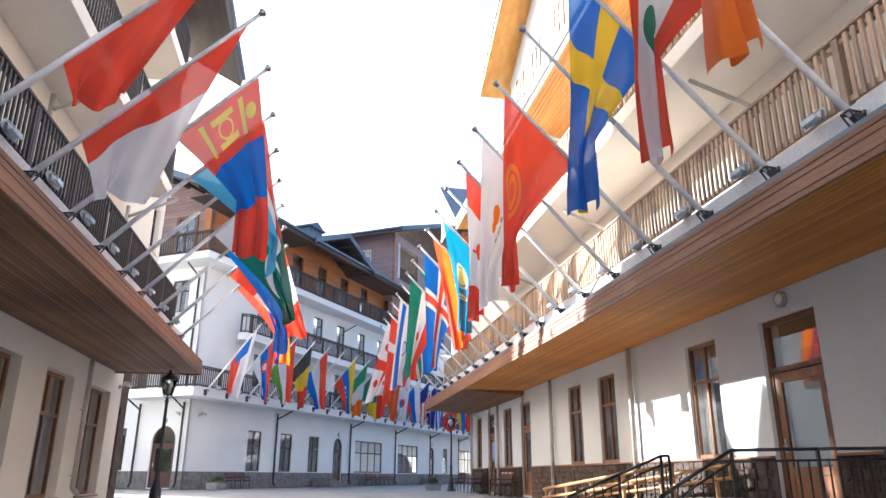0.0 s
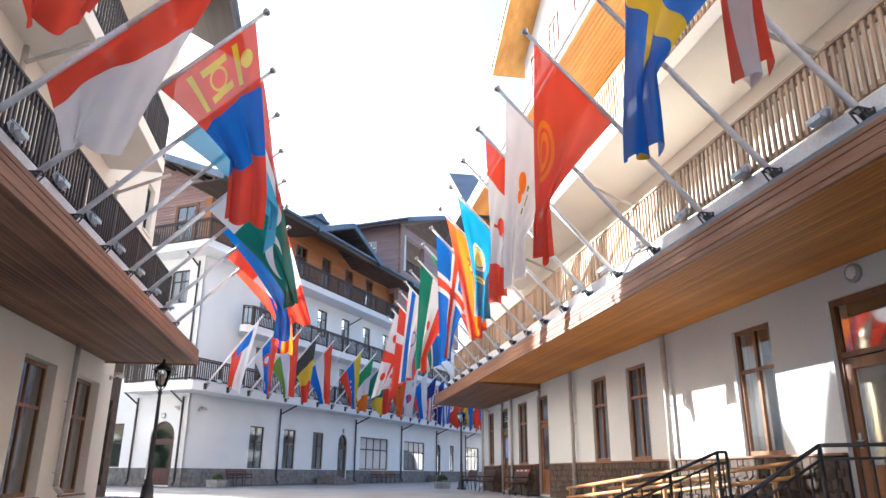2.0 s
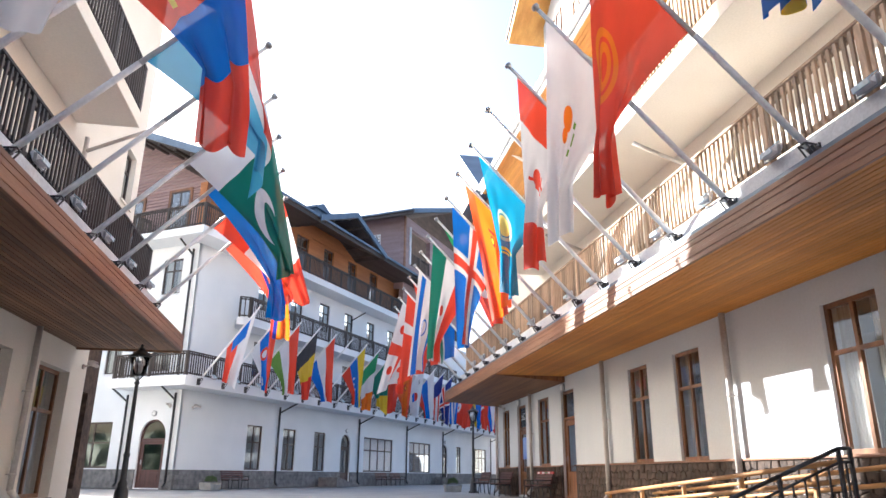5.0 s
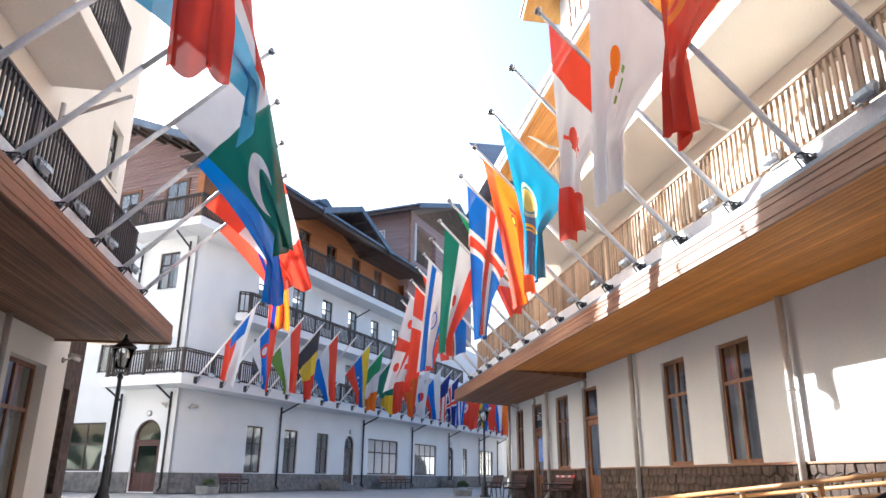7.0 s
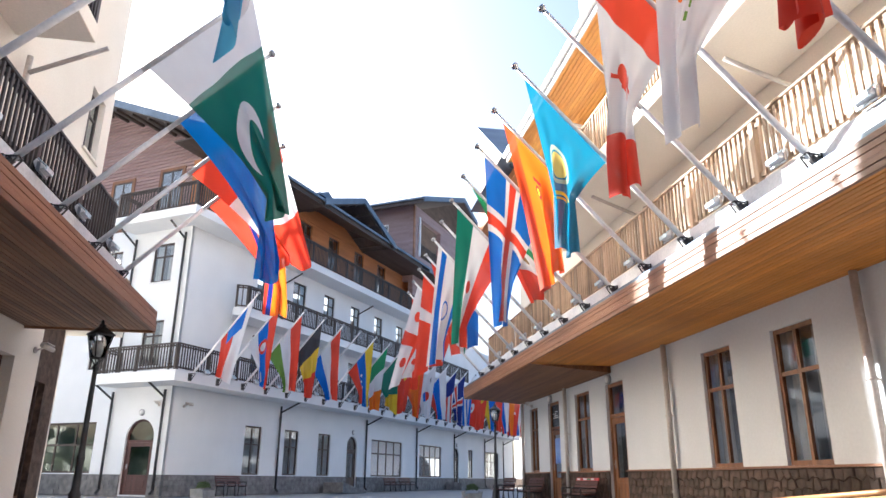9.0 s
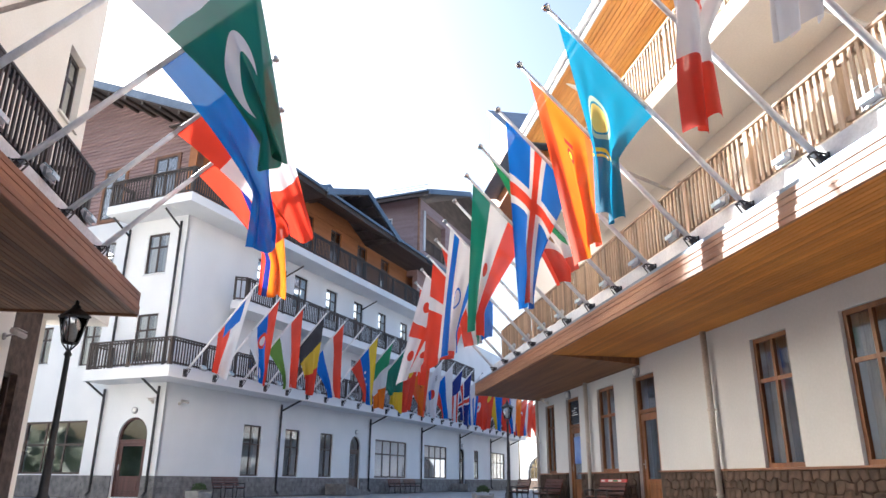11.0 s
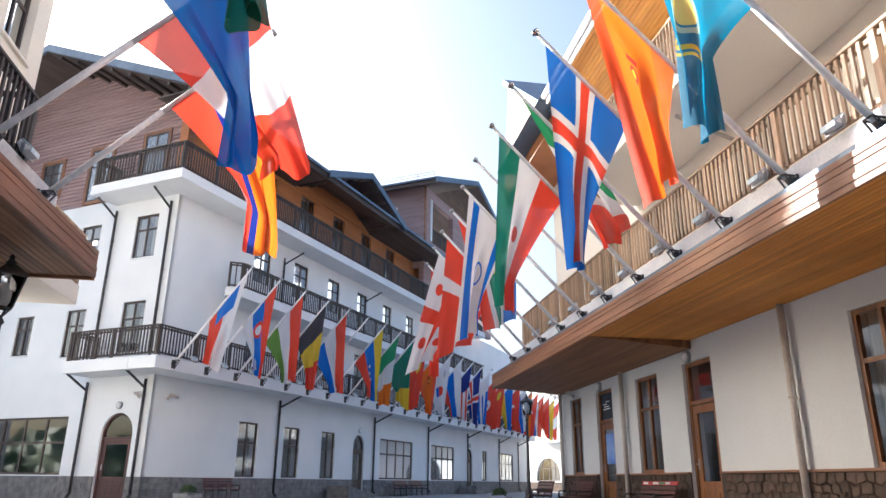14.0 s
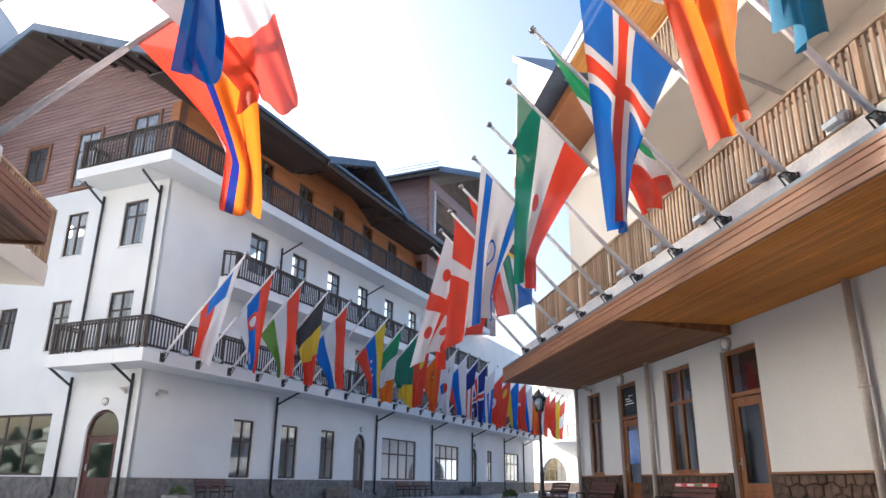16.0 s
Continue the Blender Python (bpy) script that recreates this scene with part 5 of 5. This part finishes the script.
# ---- benches ----
def bench(m, label, paint=None):
    t = thing("bench", label, "bench", m @ Matrix.Scale(0.88, 4), "benches")
    for x in (-0.78, 0.0, 0.78):
        bm = bmesh.new()
        for a, b in (((-0.05, 0.0), (0.0, 0.42)), ((0.42, 0.0), (0.38, 0.42)), ((-0.02, 0.42), (0.44, 0.42)), ((0.40, 0.42), (0.52, 0.86)), ((-0.02, 0.42), (-0.02, 0.62)), ((-0.02, 0.62), (0.44, 0.62))):
            tube(bm, (x, *a), (x, *b), 0.022, n=8)
        part("leg_frame", bm, DARKSTEEL, t)
    for k in range(5):
        boxpart("seat_slat", (-0.88, 0.88, -0.02 + k * 0.09, 0.055 + k * 0.09, 0.445, 0.475), BENCHWOOD, t, "", 0.006)
    for k in range(4):
        bm = bmesh.new()
        y, z = 0.41 + k * 0.03, 0.52 + k * 0.10
        prism(bm, [(y, z), (y + 0.02, z + 0.075), (y - 0.008, z + 0.083), (y - 0.028, z + 0.008)], "x", -0.88, 0.88)
        part("back_slat", bm, (paint if paint and k == 3 else BENCHWOOD), t)
    if paint:
        for k, (a, b, mt) in enumerate(((-0.80, -0.55, LAMPWHITE), (-0.30, -0.02, LAMPWHITE), (0.02, 0.3, GREENPAINT), (0.34, 0.55, LAMPWHITE))):
            boxpart("painted_mark", (a, b, 0.475, 0.482, 0.835, 0.888), mt, t)
    return t


bench(pose(6.30, 19.95, 0, 0, 0, -90), "wooden slatted bench with a painted red top rail by the wall", REDPAINT)
bench(pose(6.30, 24.35, 0, 0, 0, -90), "dark wooden slatted bench by the lodge wall")
bench(pose(6.30, 27.6, 0, 0, 0, -90), "dark wooden slatted bench past the lodge corner")
for s in (3.0, 17.6, 19.6):
    bench(MF @ pose(s, -1.1, 0), "brown wooden bench in front of the hotel plinth")


# ---- ramp, rails and steps by the lodge door ----
st = thing("door_steps", "grey stone landing and steps at the lodge door", "steps", pose(0, 0, 0))
boxpart("landing", (4.95, 6.98, 3.0, 5.75, -0.02, 0.34), PAVING, st, "", 0.01)
boxpart("step", (4.62, 4.948, 3.0, 5.75, -0.02, 0.22), PAVING, st, "", 0.01)
boxpart("step", (4.29, 4.618, 3.0, 5.75, -0.02, 0.11), PAVING, st, "", 0.01)


def handrail(pts, y, label):
    t = thing("handrail", label, "handrail", pose(0, y, 0), "handrails at the steps")
    bm = bmesh.new()
    for a, b in zip(pts, pts[1:]):
        tube(bm, (a[0], 0, a[1]), (b[0], 0, b[1]), 0.021, n=10)
    part("top_rail", bm, DARKSTEEL, t)
    bm = bmesh.new()
    for a, b in zip(pts, pts[1:]):
        tube(bm, (a[0], 0, a[1] - 0.13), (b[0], 0, b[1] - 0.13), 0.014, n=8)
    part("lower_rail", bm, DARKSTEEL, t)
    for p in pts:
        bm = bmesh.new()
        box(bm, p[0] - 0.017, p[0] + 0.017, -0.017, 0.017, 0.0, p[1])
        part("post", bm, DARKSTEEL, t)
    bm = bmesh.new()
    box(bm, -0.008, 0.008, -0.008, 0.008, 0.0, 0.5)
    me = finish(bm, "baluster", DARKSTEEL)
    for a, b in zip(pts, pts[1:]):
        n = max(2, int(abs(b[0] - a[0]) / 0.13))
        for k in range(1, n):
            f = k / n
            z = a[1] + (b[1] - a[1]) * f - 0.13
            ob = shared("baluster", me, t, (a[0] + (b[0] - a[0]) * f, 0, max(0.0, z - 0.5)))
    return t


handrail([(3.2, 0.02 + 0.02), (3.93, 0.44), (4.86, 0.95), (6.0, 0.98), (6.95, 1.0)][1:], 3.2, "black steel handrail with thin bars beside the door steps")
handrail([(3.70, 0.37), (4.5, 0.68), (5.19, 0.95), (5.32, 0.955)], 5.6, "black steel handrail with thin bars beside the door steps")
fence = thing("ramp_railing", "honey-coloured wooden rail along a ramp by the lodge wall", "railing", pose(0, 0, 0))
def rail_height(y):
    return 0.80 - 0.073 * (y - 6.75)


for x in (5.75, 6.75):
    for dz in (0.0, -0.2):
        bm = bmesh.new()
        tube(bm, (x - 0.06, 6.2, rail_height(6.2) + dz), (x - 0.06, 12.85, rail_height(12.85) + dz), 0.030, n=10)
        part("rail", bm, FENCEWOOD, fence)
    bm = bmesh.new()
    tube(bm, (x - 0.06, 6.22, rail_height(6.22)), (x - 0.06, 6.22, rail_height(6.22) - 0.2), 0.024, n=8)
    part("end_loop", bm, FENCEWOOD, fence)
    for y in (6.75, 8.25, 9.85, 11.35, 12.8):
        boxpart("post", (x - 0.028, x + 0.028, y - 0.028, y + 0.028, 0.0, rail_height(y) + 0.03), FENCEWOOD, fence, "", 0.005)
        for dz in (0.0, -0.2):
            boxpart("clip", (x - 0.07, x - 0.02, y - 0.04, y + 0.04, rail_height(y) + dz - 0.042, rail_height(y) + dz - 0.030), STEEL, fence)
bm = bmesh.new()
prism(bm, [(5.76, 0.0), (13.0, 0.0), (13.0, 0.02), (6.4, 0.34), (5.76, 0.34)], "x", 5.70, 6.8)
part("ramp_slab", bm, PAVING, fence)

# ---- ramps, planters and shrubs before the hotel ----
for s, w in ((10.9, 2.4), (27.2, 2.2)):
    t = thing("door_ramp", "low grey concrete ramp up to an arched door", "ramp", MF)
    bm = bmesh.new()
    prism(bm, [(s, 0.0), (s + w, 0.0), (s + w, 0.06), (s + 0.15, 0.52), (s, 0.52)], "y", -1.5, -0.3)
    part("ramp_slab", bm, GREYSTONE, t, "", 0.01)


def shrub(x, y, r, seed):
    rnd = random.Random(seed)
    bm = bmesh.new()
    for _ in range(420):
        a, e, d = rnd.uniform(0, 6.28), rnd.uniform(-0.2, 1.4), r * rnd.uniform(0.5, 1.0)
        c = Vector((d * math.cos(a) * math.cos(e), d * math.sin(a) * math.cos(e), 0.12 + r * 0.5 + d * math.sin(e) * 0.7))
        q = Euler((rnd.uniform(0, 6), rnd.uniform(0, 6), rnd.uniform(0, 6))).to_matrix()
        l = rnd.uniform(0.04, 0.08)
        vs = [bm.verts.new(c + q @ Vector(p)) for p in ((-l, 0, 0), (0, -l * 0.4, 0.01), (l, 0, 0), (0, l * 0.4, 0.01))]
        bm.faces.new(vs)
    return bm


def planter(m, seed):
    t = thing("planter", "square grey stone planter with a low green shrub", "planter", m @ Matrix.Scale(0.72, 4), "planters")
    bm = bmesh.new()
    prism(bm, [(-0.42, 0.0), (0.42, 0.0), (0.5, 0.42), (0.42, 0.42), (0.40, 0.34), (-0.40, 0.34), (-0.42, 0.42), (-0.5, 0.42)], "y", -0.42, 0.42)
    part("pot", bm, PAVING, t, "", 0.01)
    bm = shrub(0, 0, 0.38, seed)
    bmesh.ops.translate(bm, verts=bm.verts, vec=(0, 0, 0.22))
    part("shrub", bm, LEAF, t)


planter(MF @ pose(0.55, -1.6, 0), 3)
planter(pose(5.75, 29.6, 0), 4)


# ---- wall lamps and cameras ----
def wall_lamp(m):
    t = thing("wall_lamp", "round opal bulkhead lamp in a grey ring on the wall", "wall lamp", m, "wall lamps")
    q = Matrix.Rotation(math.pi / 2, 4, "X")
    bm = bmesh.new()
    lathe(bm, [(0.13, 0.0), (0.13, 0.05), (0.115, 0.07), (0.095, 0.07), (0.095, 0.02)], 20)
    bmesh.ops.transform(bm, matrix=q, verts=bm.verts)
    part("ring", bm, STEEL, t)
    bm = bmesh.new()
    lathe(bm, [(0.094, 0.03), (0.085, 0.075), (0.055, 0.095), (0.01, 0.10)], 18)
    bmesh.ops.transform(bm, matrix=q, verts=bm.verts)
    part("glass", bm, LAMPWHITE, t)


for y, z in ((4.80, 3.27), (18.85, 3.13), (23.55, 3.13)):
    wall_lamp(MR @ pose(-y, -0.002, z))
wall_lamp(MS @ pose(-1.38, 0.0, 3.15))
for s in (14.2, 29.9):
    wall_lamp(MF @ pose(s, -0.002, 3.2))


def security_camera(m):
    t = thing("security_camera", "small grey bullet camera on a wall arm", "security camera", m, "security cameras")
    bm = bmesh.new()
    lathe(bm, [(0.06, 0.0), (0.06, 0.03), (0.03, 0.05)], 12)
    bmesh.ops.transform(bm, matrix=Matrix.Rotation(math.pi / 2, 4, "X"), verts=bm.verts)
    tube(bm, (0, -0.04, 0), (0, -0.16, 0.05), 0.018, n=8)
    part("arm", bm, GREYPIPE, t)
    bm = bmesh.new()
    tube(bm, (-0.06, -0.14, 0.09), (0.24, -0.24, 0.05), 0.045, n=12)
    box(bm, -0.1, 0.28, -0.25, -0.13, 0.125, 0.135)
    part("body", bm, GREYPIPE, t)


security_camera(MS @ pose(-0.55, 0.0, 3.42))
security_camera(MF @ pose(0.75, -0.002, 3.42))
security_camera(ML @ pose(16.2, -0.002, 2.95))
security_camera(MR @ pose(-25.6, -0.002, 3.1))

# ---- stones of the plinths, last ----
rs = random.Random(5)
CELL, ROW = 0.185, 0.155


def rubble_corner(i, j):
    """A shifted corner of the staggered grid of rubble stones; rows end on straight lines at the top and the bottom."""
    r = random.Random(i * 7919 + j * 104729)
    x = i * CELL / 2 + r.uniform(-0.035, 0.035)
    z = 0.006 + j * ROW + (0.0 if j in (0, 6) else r.uniform(-0.04, 0.04))
    return x, min(z, 0.926)


def rubble(bm, i, j, centred):
    """One flat-faced rubble stone with a rounded rim; returns its centre."""
    ring = [rubble_corner(i + k, j) for k in (0, 1, 2)] + [rubble_corner(i + k, j + 1) for k in (2, 1, 0)]
    cx, cz = sum(p[0] for p in ring) / 6, sum(p[1] for p in ring) / 6
    ox, oz = (cx, cz) if centred else (0.0, 0.0)
    d = random.Random(i * 31 + j * 17).uniform(0.018, 0.042)
    loops = []
    for shrink, depth in ((0.96, 0.0), (0.945, -d * 0.65), (0.8, -d)):
        loops.append([bm.verts.new((-(cx + (x - cx) * shrink - ox), -0.03 * (not centred) + depth, cz + (z - cz) * shrink - oz)) for x, z in ring])
    bm.faces.new(loops[2])
    for a, b in zip(loops, loops[1:]):
        for k in range(6):
            bm.faces.new((a[k], a[(k + 1) % 6], b[(k + 1) % 6], b[k]))
    return cx, cz


count = 0
rest = bmesh.new()
for a, b in spans:
    for j in range(6):
        i = int(max(a, 3.0) / CELL * 2) + 1
        i += (i + j) % 2
        while (i + 2) * CELL / 2 < b - 0.03:
            if i * CELL / 2 > max(a, 3.0) + 0.03:
                if 12.0 < i * CELL / 2 < 19.6 and count < 300:
                    bm = bmesh.new()
                    cx, cz = rubble(bm, i, j, True)
                    shared("stone", finish(bm, "stone", STONE), plinth, (-cx, -0.03, cz))
                    count += 1
                else:
                    rubble(rest, i, j, False)
            i += 2
tagged(part("plinth_stone", rest, STONE, plinth), kind="stuff")
rest = bmesh.new()
for s0, s1, m in ((0.1, 43.9, 0),):
    for row in range(4):
        s = s0 + (0.25 if row % 2 else 0.0)
        while s < s1 - 0.5:
            if not any(a - 0.5 < s < b + 0.02 for a, b in D1):
                box(rest, s, s + 0.475, -0.05 - rs.uniform(0.008, 0.022), -0.049, 0.012 + row * 0.195, 0.196 + row * 0.195)
            s += 0.49
tagged(part("plinth_stone", rest, GREYSTONE, fpl), kind="stuff")
rest = bmesh.new()
for row in range(4):
    s = -14.8 + (0.25 if row % 2 else 0.0)
    while s < -0.5:
        if not -2.6 < s < -0.6:
            box(rest, s, s + 0.475, -0.05 - rs.uniform(0.008, 0.022), -0.049, 0.012 + row * 0.195, 0.196 + row * 0.195)
        s += 0.49
tagged(part("plinth_stone", rest, GREYSTONE, spl), kind="stuff")
